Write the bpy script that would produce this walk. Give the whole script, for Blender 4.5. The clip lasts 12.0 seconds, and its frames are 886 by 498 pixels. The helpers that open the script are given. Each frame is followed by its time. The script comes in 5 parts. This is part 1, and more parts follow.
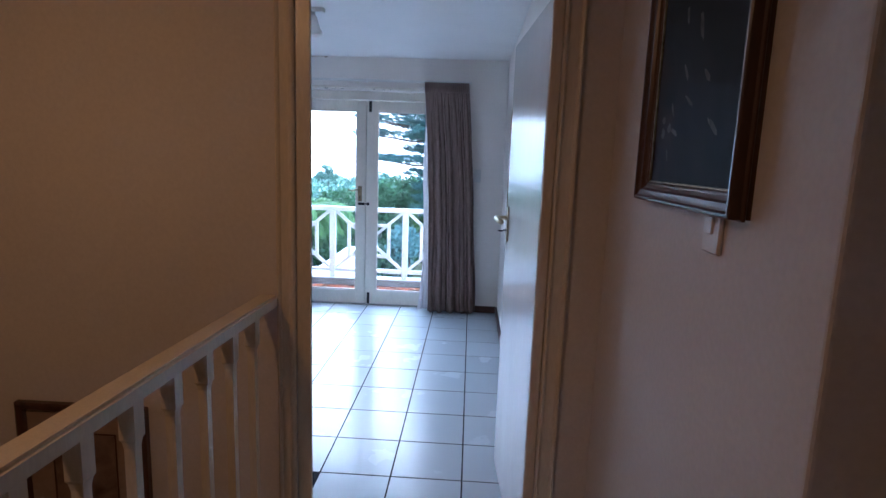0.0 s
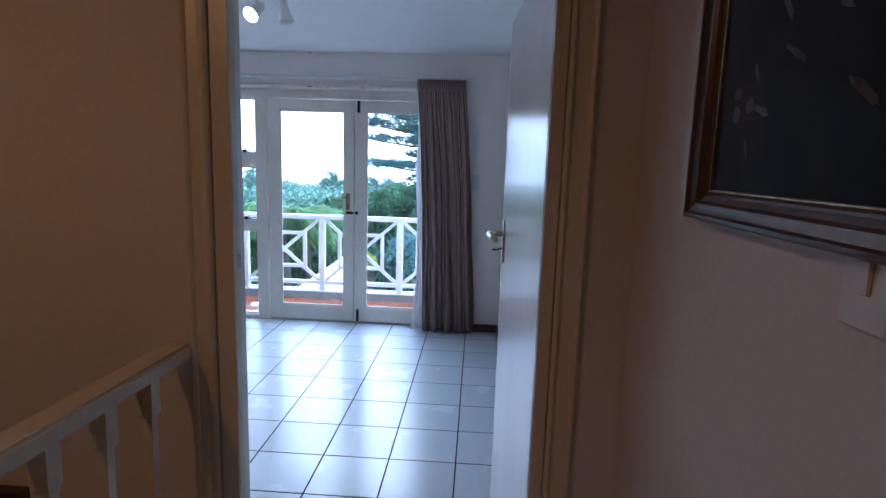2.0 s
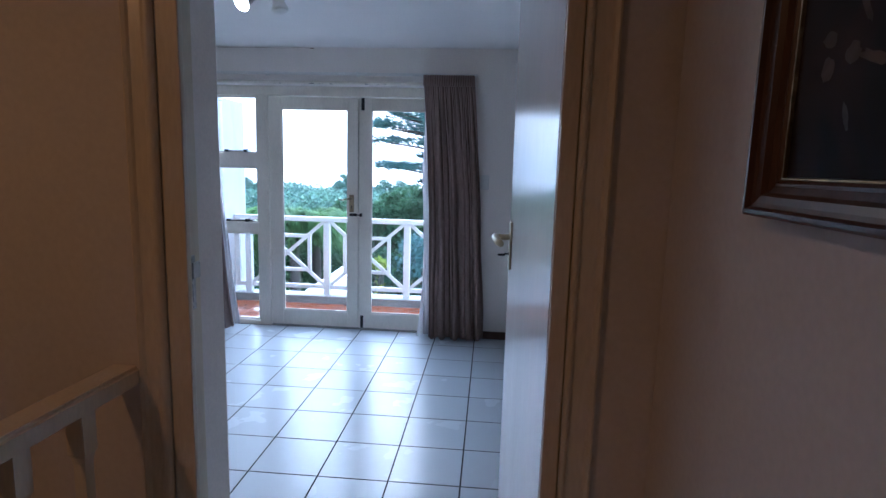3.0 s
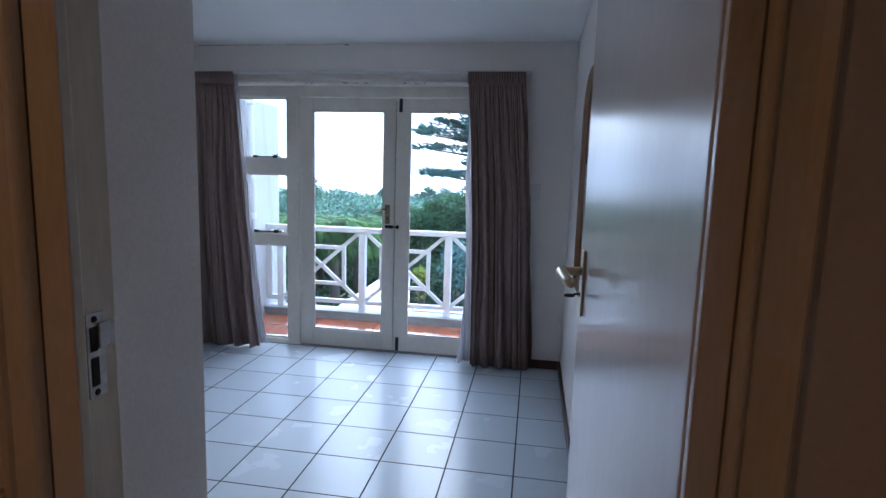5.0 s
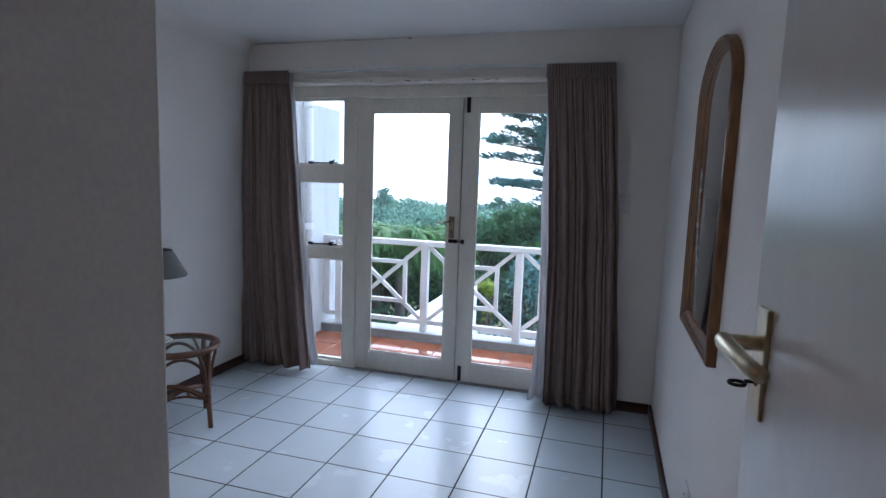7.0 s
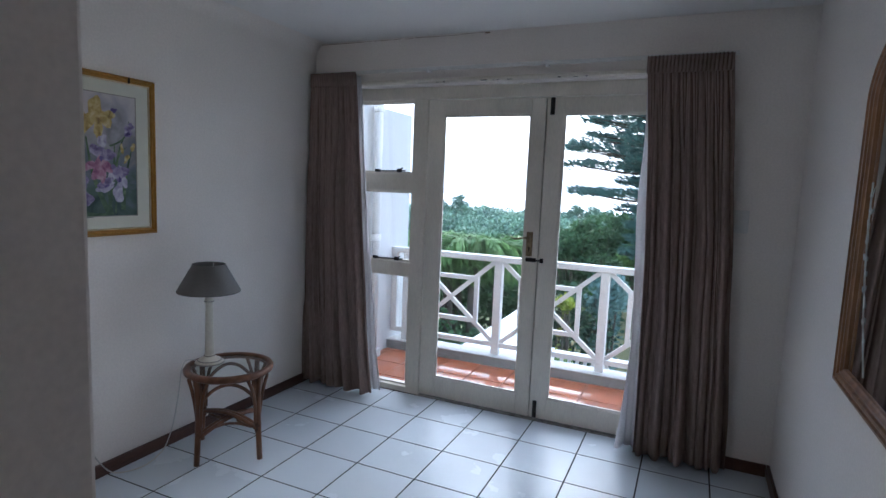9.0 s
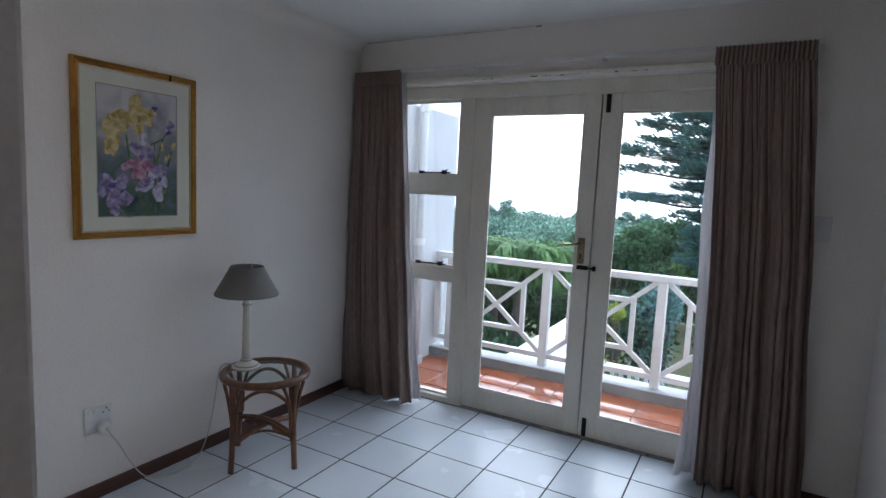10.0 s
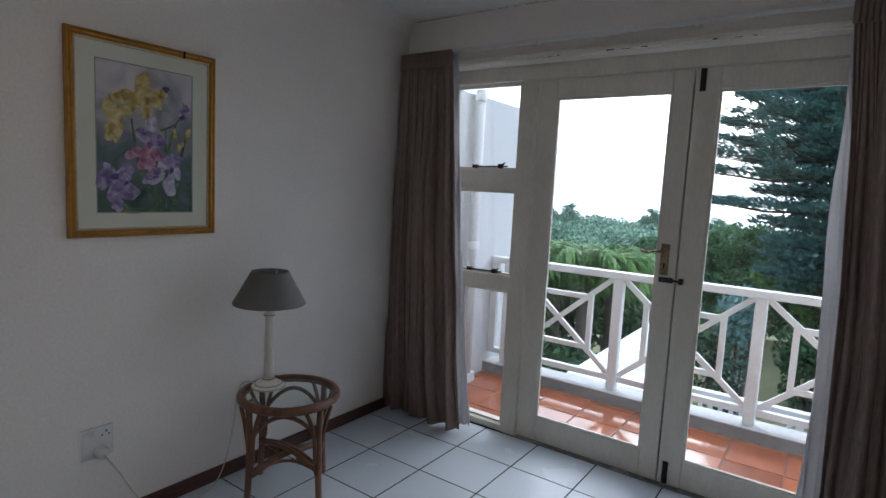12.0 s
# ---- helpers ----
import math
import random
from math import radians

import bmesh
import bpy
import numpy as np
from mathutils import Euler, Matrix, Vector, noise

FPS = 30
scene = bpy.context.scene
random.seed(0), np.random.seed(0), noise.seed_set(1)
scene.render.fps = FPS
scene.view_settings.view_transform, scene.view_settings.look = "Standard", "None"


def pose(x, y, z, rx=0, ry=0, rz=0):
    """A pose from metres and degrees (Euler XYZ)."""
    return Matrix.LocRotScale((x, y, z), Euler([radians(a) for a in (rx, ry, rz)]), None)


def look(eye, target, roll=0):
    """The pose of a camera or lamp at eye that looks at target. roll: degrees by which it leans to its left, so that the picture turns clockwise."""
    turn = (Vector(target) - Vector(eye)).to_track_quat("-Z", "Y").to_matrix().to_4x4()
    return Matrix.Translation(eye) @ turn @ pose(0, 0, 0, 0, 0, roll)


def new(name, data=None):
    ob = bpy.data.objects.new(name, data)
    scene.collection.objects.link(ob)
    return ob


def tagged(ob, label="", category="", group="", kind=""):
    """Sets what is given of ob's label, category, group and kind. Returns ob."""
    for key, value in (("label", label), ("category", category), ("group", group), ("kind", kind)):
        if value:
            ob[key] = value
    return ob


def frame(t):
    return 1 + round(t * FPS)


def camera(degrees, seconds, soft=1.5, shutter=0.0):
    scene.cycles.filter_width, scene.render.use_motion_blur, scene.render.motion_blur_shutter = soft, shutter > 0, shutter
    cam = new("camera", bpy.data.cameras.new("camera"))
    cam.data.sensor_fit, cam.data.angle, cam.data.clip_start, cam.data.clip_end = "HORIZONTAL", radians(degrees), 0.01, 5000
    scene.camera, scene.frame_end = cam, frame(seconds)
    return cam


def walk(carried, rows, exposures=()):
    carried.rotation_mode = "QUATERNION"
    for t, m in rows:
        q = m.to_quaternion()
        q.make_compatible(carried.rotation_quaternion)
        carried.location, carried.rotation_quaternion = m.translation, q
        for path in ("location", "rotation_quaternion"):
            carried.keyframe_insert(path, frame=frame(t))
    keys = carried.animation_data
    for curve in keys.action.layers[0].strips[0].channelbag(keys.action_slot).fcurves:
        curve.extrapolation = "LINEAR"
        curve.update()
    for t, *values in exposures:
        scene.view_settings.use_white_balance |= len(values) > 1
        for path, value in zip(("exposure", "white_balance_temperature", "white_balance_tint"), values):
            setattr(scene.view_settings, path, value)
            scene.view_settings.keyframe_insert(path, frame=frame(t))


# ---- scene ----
# ---- camera and its walk ----
cam = camera(77.3, 12.0)
PATH = [
    (0.0, -0.165, 0.135, 1.525, 80.75, -2.01, 2.99),
    (0.5, -0.165, 0.247, 1.525, 80.91, -2.02, 3.11),
    (1.0, -0.155, 0.347, 1.521, 81.07, -1.91, 3.22),
    (1.5, -0.132, 0.478, 1.514, 81.19, -1.82, 3.35),
    (2.0, -0.096, 0.625, 1.517, 81.32, -1.76, 3.56),
    (2.5, -0.064, 0.742, 1.507, 81.42, -1.63, 4.05),
    (3.0, -0.064, 0.854, 1.492, 81.56, -1.57, 4.89),
    (5.0, -0.114, 1.349, 1.492, 82.19, -1.70, 9.45),
    (5.5, -0.118, 1.477, 1.495, 82.40, -1.76, 11.31),
    (6.0, -0.126, 1.574, 1.484, 82.72, -1.77, 13.42),
    (6.5, -0.151, 1.712, 1.470, 82.88, -1.88, 15.16),
    (7.0, -0.213, 1.862, 1.478, 82.97, -1.91, 16.64),
    (9.0, -0.344, 2.256, 1.499, 83.41, -2.38, 24.43),
    (9.5, -0.357, 2.312, 1.490, 83.57, -2.60, 27.18),
    (10.0, -0.405, 2.411, 1.483, 83.68, -2.71, 29.32),
    (10.5, -0.475, 2.535, 1.469, 83.73, -2.74, 31.21),
    (11.0, -0.525, 2.631, 1.453, 83.79, -2.70, 32.62),
    (11.5, -0.570, 2.734, 1.449, 83.73, -2.80, 34.00),
    (12.0, -0.604, 2.834, 1.445, 83.68, -2.90, 35.62),
]
EXPOSURES = [
    (0.0, 2.42, 4350, 10),
    (1.5, 2.16, 4350, 10),
    (3.0, 1.93, 4450, 10),
    (5.0, 1.62, 4620, 10),
    (7.0, 1.44, 4850, 10),
    (9.5, 1.38, 5120, 10),
    (12.0, 1.08, 5400, 10),
]
walk(cam, [(t, pose(x, y, z, rx, ry, rz)) for t, x, y, z, rx, ry, rz in PATH], EXPOSURES)

# ---- world, sun, large lights ----
world = bpy.data.worlds.new("overcast_sky")
scene.world = world
world.use_nodes = True
wn, wl = world.node_tree.nodes, world.node_tree.links
sky = wn.new("ShaderNodeTexSky")
sky.sky_type, sky.sun_disc = "NISHITA", False
sky.sun_elevation, sky.sun_rotation = radians(38), radians(0)
sky.dust_density, sky.air_density = 6.0, 1.0
cloud = wn.new("ShaderNodeMixRGB")
cloud.inputs[0].default_value = 0.45
cloud.inputs[2].default_value = (10.8, 11.7, 12.9, 1)
wl.new(sky.outputs[0], cloud.inputs[1])
wl.new(cloud.outputs[0], wn["Background"].inputs[0])
wn["Background"].inputs[1].default_value = 0.14

sun_data = bpy.data.lights.new("sun", "SUN")
sun_data.energy, sun_data.angle, sun_data.color = 0.3, radians(40), (1.0, 0.96, 0.9)
sun = new("sun", sun_data)
sun.matrix_world = look((0, 20, 15.6), (0, 0, 0))


def lamp(name, kind, place, watts, colour, size, target=None, spot=None):
    data = bpy.data.lights.new(name, kind)
    data.energy, data.color = watts, colour
    if kind == "AREA":
        data.size = size
    else:
        data.shadow_soft_size = size
    if spot:
        data.spot_size, data.spot_blend = radians(spot), 0.9
    ob = new(name, data)
    ob.matrix_world = look(place, target) if target else Matrix.Translation(place)
    return ob


# unseen hall lamp, assumed for the warm light; its cone aims at the stairwell
lamp("unseen_hall_lamp", "SPOT", (-1.35, 0.35, 2.37), 3.8, (1.0, 0.42, 0.12), 0.05, (-1.30, 1.25, 0.9), 150)
lamp("spot_bulb", "SPOT", (-1.37, 3.80, 2.30), 2.3, (1.0, 0.66, 0.38), 0.03, (-1.75, 3.0, 1.6), 150)


# ---- materials ----
def material(name, colour, rough=0.6, metal=0.0, vary=0.12, scale=6.0, grain=60.0, bump=0.05, depth=0.002,
             stretch=(1, 1, 1), colour2=None, spec=0.5, per_piece=0.0, coat=0.0):
    """Two scales of variation, fine relief; colour2: the colour of the stains, or a darker tone of colour."""
    m = bpy.data.materials.new(name)
    m.use_nodes = True
    n, l = m.node_tree.nodes, m.node_tree.links
    b = n["Principled BSDF"]
    b.inputs["Metallic"].default_value = metal
    b.inputs["Specular IOR Level"].default_value = spec
    b.inputs["Coat Weight"].default_value = coat
    co, mp = n.new("ShaderNodeTexCoord"), n.new("ShaderNodeMapping")
    mp.inputs["Scale"].default_value = stretch
    l.new(co.outputs["Object"], mp.inputs[0])
    if per_piece:
        piece, far = n.new("ShaderNodeObjectInfo"), n.new("ShaderNodeMath")
        far.operation = "MULTIPLY"
        far.inputs[1].default_value = 57.0
        l.new(piece.outputs["Random"], far.inputs[0])
        l.new(far.outputs[0], mp.inputs["Location"])
    big, fine = n.new("ShaderNodeTexNoise"), n.new("ShaderNodeTexNoise")
    big.inputs["Scale"].default_value, big.inputs["Detail"].default_value = scale, 4
    fine.inputs["Scale"].default_value, fine.inputs["Detail"].default_value = grain, 5
    l.new(mp.outputs[0], big.inputs["Vector"])
    l.new(mp.outputs[0], fine.inputs["Vector"])
    add = n.new("ShaderNodeMath")
    add.operation = "MULTIPLY_ADD"
    add.inputs[1].default_value = 0.5
    l.new(fine.outputs["Fac"], add.inputs[0])
    half = n.new("ShaderNodeMath")
    half.operation = "MULTIPLY"
    half.inputs[1].default_value = 0.5
    l.new(big.outputs["Fac"], half.inputs[0])
    l.new(half.outputs[0], add.inputs[2])
    ramp = n.new("ShaderNodeValToRGB")
    dark = colour2 or tuple(c * (1 - 2 * vary) for c in colour)
    light = tuple(min(1, c * (1 + 0.5 * vary)) for c in colour)
    ramp.color_ramp.elements[0].position, ramp.color_ramp.elements[0].color = 0.32, (*dark, 1)
    ramp.color_ramp.elements[1].position, ramp.color_ramp.elements[1].color = 0.62, (*light, 1)
    l.new(add.outputs[0], ramp.inputs[0])
    out = ramp.outputs[0]
    if per_piece:
        info, hsv, rng = n.new("ShaderNodeObjectInfo"), n.new("ShaderNodeHueSaturation"), n.new("ShaderNodeMapRange")
        rng.inputs["To Min"].default_value, rng.inputs["To Max"].default_value = 1 - per_piece, 1 + per_piece
        l.new(info.outputs["Random"], rng.inputs["Value"])
        l.new(rng.outputs[0], hsv.inputs["Value"])
        l.new(out, hsv.inputs["Color"])
        out = hsv.outputs[0]
    l.new(out, b.inputs["Base Color"])
    rr = n.new("ShaderNodeMapRange")
    rr.inputs["To Min"].default_value, rr.inputs["To Max"].default_value = max(0.02, rough * 0.8), min(1, rough * 1.2)
    l.new(big.outputs["Fac"], rr.inputs["Value"])
    l.new(rr.outputs[0], b.inputs["Roughness"])
    if bump:
        bp = n.new("ShaderNodeBump")
        bp.inputs["Strength"].default_value, bp.inputs["Distance"].default_value = bump, depth
        l.new(add.outputs[0], bp.inputs["Height"])
        l.new(bp.outputs[0], b.inputs["Normal"])
    return m


def glowing(name, colour, strength):
    m = bpy.data.materials.new(name)
    m.use_nodes = True
    b = m.node_tree.nodes["Principled BSDF"]
    b.inputs["Emission Color"].default_value, b.inputs["Emission Strength"].default_value = (*colour, 1), strength
    return m


def glass(name, tint=(1, 1, 1), rough=0.0):
    m = bpy.data.materials.new(name)
    m.use_nodes = True
    b = m.node_tree.nodes["Principled BSDF"]
    b.inputs["Base Color"].default_value = (*tint, 1)
    b.inputs["Transmission Weight"].default_value, b.inputs["Roughness"].default_value, b.inputs["IOR"].default_value = 1.0, rough, 1.45
    return m


wall_paint = material("wall_paint", (0.88, 0.83, 0.775), 0.75, vary=0.05, scale=1.3, grain=90, bump=0.12, depth=0.0015)
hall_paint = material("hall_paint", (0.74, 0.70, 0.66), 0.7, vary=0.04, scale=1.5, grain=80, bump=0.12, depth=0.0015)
ceiling_paint = material("ceiling_paint", (0.86, 0.845, 0.82), 0.85, vary=0.03, scale=2, grain=70, bump=0.08)
door_paint = material("door_paint", (0.78, 0.76, 0.72), 0.21, vary=0.03, scale=3, grain=40, bump=0.05, depth=0.001, stretch=(1, 1, 0.3))
frame_paint = material("frame_paint", (0.77, 0.70, 0.55), 0.3, vary=0.06, scale=5, grain=70, bump=0.08, depth=0.001, stretch=(2, 2, 0.4))
window_paint = material("window_paint", (0.80, 0.75, 0.65), 0.4, vary=0.06, scale=4, grain=60, bump=0.08, depth=0.001, stretch=(2, 2, 0.5))
rail_white = material("rail_white", (0.68, 0.68, 0.67), 0.45, vary=0.05, scale=5, grain=50, bump=0.08, depth=0.001)
floor_tile = material("floor_tile", (0.675, 0.735, 0.795), 0.26, vary=0.006, scale=3.5, grain=12, bump=0, per_piece=0.035, spec=0.27)
grout = material("grout", (0.05, 0.055, 0.065), 0.95, spec=0.1, vary=0.2, scale=4, grain=80, bump=0.2)
skirting_wood = material("skirting_wood", (0.10, 0.045, 0.032), 0.4, vary=0.3, scale=3, grain=35, bump=0.1, stretch=(8, 0.7, 8))
terracotta = material("terracotta", (0.36, 0.11, 0.045), 0.1, vary=0.22, scale=3, grain=20, bump=0.03, per_piece=0.12)
terracotta_joint = material("terracotta_joint", (0.13, 0.065, 0.045), 0.7, vary=0.2)
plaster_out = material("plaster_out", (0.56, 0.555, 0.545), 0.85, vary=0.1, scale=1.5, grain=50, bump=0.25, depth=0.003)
parapet_white = material("parapet_white", (0.84, 0.83, 0.80), 0.85, vary=0.08, scale=1.2, grain=40, bump=0.2, depth=0.003)
kerb_grey = material("kerb_grey", (0.25, 0.25, 0.245), 0.7, vary=0.2, scale=3, grain=40, bump=0.2)
coping_grey = material("coping_grey", (0.46, 0.46, 0.45), 0.7, vary=0.15, scale=3, grain=40, bump=0.2)
threshold_grey = material("threshold_grey", (0.30, 0.29, 0.27), 0.7, vary=0.4, scale=14, grain=60, bump=0.2, colour2=(0.06, 0.05, 0.045))
clear_glass = glass("clear_glass", (0.98, 1.0, 0.99))
brass = material("brass", (0.64, 0.56, 0.40), 0.3, metal=1.0, vary=0.1, scale=20, bump=0.02)
worn_brass = material("worn_brass", (0.36, 0.29, 0.18), 0.42, metal=1.0, vary=0.3, scale=30, bump=0.05)
steel = material("steel", (0.55, 0.55, 0.54), 0.35, metal=1.0, vary=0.15, scale=30, bump=0.03)
dark_iron = material("dark_iron", (0.03, 0.028, 0.026), 0.5, metal=0.6, vary=0.3, scale=30, bump=0.06)
white_plastic = material("white_plastic", (0.78, 0.77, 0.74), 0.38, vary=0.04, scale=15, bump=0.01)
curtain_cloth = material("curtain_cloth", (0.29, 0.215, 0.185), 0.9, vary=0.18, scale=5, grain=160, bump=0.25, depth=0.002, stretch=(1, 1, 0.12), spec=0.2)
lining_cloth = material("lining_cloth", (0.78, 0.76, 0.76), 0.9, vary=0.08, scale=5, grain=120, bump=0.2, spec=0.2)
ln, ll = lining_cloth.node_tree.nodes, lining_cloth.node_tree.links
through_cloth, cloth_mix = ln.new("ShaderNodeBsdfTranslucent"), ln.new("ShaderNodeMixShader")
through_cloth.inputs[0].default_value = (0.78, 0.77, 0.78, 1)
cloth_mix.inputs[0].default_value = 0.45
ll.new(ln["Principled BSDF"].outputs[0], cloth_mix.inputs[1])
ll.new(through_cloth.outputs[0], cloth_mix.inputs[2])
ll.new(cloth_mix.outputs[0], ln["Material Output"].inputs[0])
cane = material("cane", (0.19, 0.085, 0.04), 0.38, vary=0.3, scale=7, grain=40, bump=0.12, stretch=(1, 1, 0.4))
cane_wrap = material("cane_wrap", (0.14, 0.06, 0.03), 0.45, vary=0.3, scale=9, grain=60, bump=0.2)


def thin_glass(name, tint):
    """A sheet too thin to bend light: clear, with the gloss of glass."""
    m = bpy.data.materials.new(name)
    m.use_nodes = True
    n, l = m.node_tree.nodes, m.node_tree.links
    clear, gloss, mix, fr = n.new("ShaderNodeBsdfTransparent"), n.new("ShaderNodeBsdfGlossy"), n.new("ShaderNodeMixShader"), n.new("ShaderNodeFresnel")
    clear.inputs[0].default_value = (*tint, 1)
    gloss.inputs["Roughness"].default_value = 0.01
    fr.inputs[0].default_value = 1.5
    l.new(fr.outputs[0], mix.inputs[0])
    l.new(clear.outputs[0], mix.inputs[1])
    l.new(gloss.outputs[0], mix.inputs[2])
    l.new(mix.outputs[0], n["Material Output"].inputs[0])
    return m


table_glass = thin_glass("table_glass", (0.90, 0.97, 0.95))
lamp_cream = material("lamp_cream", (0.74, 0.70, 0.60), 0.35, vary=0.06, scale=10, grain=60, bump=0.05)
lamp_trim = material("lamp_trim", (0.32, 0.31, 0.27), 0.45, vary=0.1, scale=10)
shade_cloth = material("shade_cloth", (0.20, 0.195, 0.185), 0.85, vary=0.1, scale=8, grain=220, bump=0.2, depth=0.001)
cord_white = material("cord_white", (0.62, 0.60, 0.56), 0.5, vary=0.05)
gold_frame = material("gold_frame", (0.46, 0.25, 0.055), 0.3, metal=0.8, vary=0.12, scale=5, grain=40, bump=0.04)
mat_board = material("mat_board", (0.69, 0.69, 0.59), 0.9, vary=0.03, scale=6, grain=200, bump=0.05)
dark_wood = material("dark_wood", (0.105, 0.042, 0.02), 0.3, vary=0.35, scale=5, grain=45, bump=0.1, stretch=(1, 1, 0.2), spec=0.5)
mirror_wood = material("mirror_wood", (0.28, 0.135, 0.05), 0.35, vary=0.3, scale=6, grain=50, bump=0.1, stretch=(1, 1, 0.25))
mirror_face = material("mirror_face", (0.93, 0.94, 0.94), 0.02, metal=1.0, vary=0.0, bump=0)


# ---- building blocks ----
def box(bm, x0, x1, y0, y1, z0, z1):
    vs = [bm.verts.new((x, y, z)) for x in (x0, x1) for y in (y0, y1) for z in (z0, z1)]
    for a, b, c, d in ((0, 1, 3, 2), (4, 6, 7, 5), (0, 4, 5, 1), (2, 3, 7, 6), (0, 2, 6, 4), (1, 5, 7, 3)):
        bm.faces.new((vs[a], vs[b], vs[c], vs[d]))
    return bm


def boxes(*dims, bevel=0.0, segments=1):
    bm = bmesh.new()
    for d in dims:
        box(bm, *d)
    if bevel:
        bmesh.ops.bevel(bm, geom=bm.edges[:], offset=bevel, segments=segments, affect="EDGES", profile=0.6)
    return bm


def lathe(bm, profile, centre=(0, 0, 0), steps=32, turn=None, hollow=False):
    """A turned shape from (radius, height) pairs; turn: a matrix laid over it; hollow: a ring whose profile closes on itself."""
    rings = []
    for r, z in profile:
        ring = []
        for i in range(steps):
            a = 2 * math.pi * i / steps
            p = Vector((r * math.cos(a), r * math.sin(a), z))
            p = (turn @ p if turn else p) + Vector(centre)
            ring.append(bm.verts.new(p))
        rings.append(ring)
    for low, high in zip(rings, rings[1:] + (rings[:1] if hollow else [])):
        for i in range(steps):
            bm.faces.new((low[i], low[(i + 1) % steps], high[(i + 1) % steps], high[i]))
    if not hollow:
        bm.faces.new(list(reversed(rings[0])))
        bm.faces.new(rings[-1])
    return bm


def tube(bm, points, radius, steps=10, closed=False):
    """A round bar along points; radius: one number or one for each point."""
    pts = [Vector(p) for p in points]
    rings, side = [], None
    for i, p in enumerate(pts):
        if closed:
            d = pts[(i + 1) % len(pts)] - pts[i - 1]
        else:
            d = pts[min(i + 1, len(pts) - 1)] - pts[max(i - 1, 0)]
        d.normalize()
        if side is None:
            side = d.orthogonal().normalized()
        side = (side - d * side.dot(d)).normalized()
        up = d.cross(side)
        r = radius[i] if isinstance(radius, (list, tuple)) else radius
        rings.append([bm.verts.new(p + r * (math.cos(2 * math.pi * k / steps) * side + math.sin(2 * math.pi * k / steps) * up)) for k in range(steps)])
    pairs = list(zip(rings, rings[1:])) + ([(rings[-1], rings[0])] if closed else [])
    for low, high in pairs:
        for k in range(steps):
            bm.faces.new((low[k], low[(k + 1) % steps], high[(k + 1) % steps], high[k]))
    if not closed:
        bm.faces.new(list(reversed(rings[0])))
        bm.faces.new(rings[-1])
    return bm


def bar(bm, a, b, width, depth, face=(0, 1, 0)):
    """A squared bar from a to b, width across and depth along face."""
    a, b, f = Vector(a), Vector(b), Vector(face)
    d = (b - a).normalized()
    s = d.cross(f).normalized() * width / 2
    f = s.cross(d).normalized() * depth / 2
    vs = [bm.verts.new(p + i * s + j * f) for p in (a, b) for i, j in ((-1, -1), (1, -1), (1, 1), (-1, 1))]
    for q in ((3, 2, 1, 0), (4, 5, 6, 7), (0, 1, 5, 4), (1, 2, 6, 5), (2, 3, 7, 6), (3, 0, 4, 7)):
        bm.faces.new([vs[i] for i in q])
    return bm


def arc(p, q, bulge, n=12):
    """Points on a curve from p to q that swells by the vector bulge half-way."""
    p, q, b = Vector(p), Vector(q), Vector(bulge)
    return [p.lerp(q, i / n) + b * math.sin(math.pi * i / n) for i in range(n + 1)]


def mesh_of(name, bm, mat, smooth=False):
    bmesh.ops.recalc_face_normals(bm, faces=bm.faces[:])
    me = bpy.data.meshes.new(name)
    bm.to_mesh(me)
    bm.free()
    me.materials.append(mat)
    if smooth:
        me.shade_smooth()
    return me


def solid(name, bm, mat, smooth=False, at=None):
    """A mesh object of its own; its verts are given in the world."""
    me = mesh_of(name, bm, mat, smooth)
    ob = new(name, me)
    if at:
        me.transform(Matrix.Translation(-Vector(at)))
        ob.location = at
    return ob


def thing(name, at, label, category, group=""):
    ob = new(name)
    ob.location, ob.empty_display_size = at, 0.1
    return tagged(ob, label, category, group)


def part(name, bm, mat, parent, label="", smooth=False):
    """One mesh under a thing or a part; its verts are given in the world."""
    me = mesh_of(name, bm, mat, smooth)
    base, p = Vector((0, 0, 0)), parent
    while p:
        base, p = base + p.location, p.parent
    me.transform(Matrix.Translation(-base))
    ob = new(name, me)
    ob.parent = parent
    return tagged(ob, label)


def structure(name, bm, mat, label, category, smooth=False):
    return tagged(solid(name, bm, mat, smooth), label, category, kind="structure")


# ---- the plan, in metres ----
LEFT, RIGHT, WINDOW, BACK = -2.90, 0.145, 5.60, 2.664
CEIL = 2.458
HALL, HALL_R, HALL_BACK, WELL_L = 1.97, 0.285, -1.6, -2.1
JAMB_L, JAMB_R, DOORWALL = -0.70, 0.068, 2.06
PASS_L = -0.97
OPEN_L, OPEN_R, HEAD = -2.66, -0.38, 2.15
TILE, TX, TY = 0.345, -0.15, 5.35

# ---- walls of the room ----
structure("wall_left", boxes((LEFT - 0.15, LEFT, BACK - 0.1, WINDOW + 0.25, -0.1, CEIL + 0.1)), wall_paint, "white painted plaster wall with a dark skirting", "wall")
structure("wall_right", boxes((RIGHT, RIGHT + 0.15, DOORWALL, WINDOW + 0.25, -0.1, CEIL + 0.1)), wall_paint, "white painted plaster wall behind the open door", "wall")
structure("wall_window", boxes(
    (LEFT, OPEN_L, WINDOW, WINDOW + 0.25, -0.1, CEIL + 0.1),
    (OPEN_R, RIGHT, WINDOW, WINDOW + 0.25, -0.1, CEIL + 0.1),
    (OPEN_L, OPEN_R, WINDOW, WINDOW + 0.25, HEAD, CEIL + 0.1)), wall_paint, "white plaster wall round the glazed balcony doors", "wall")
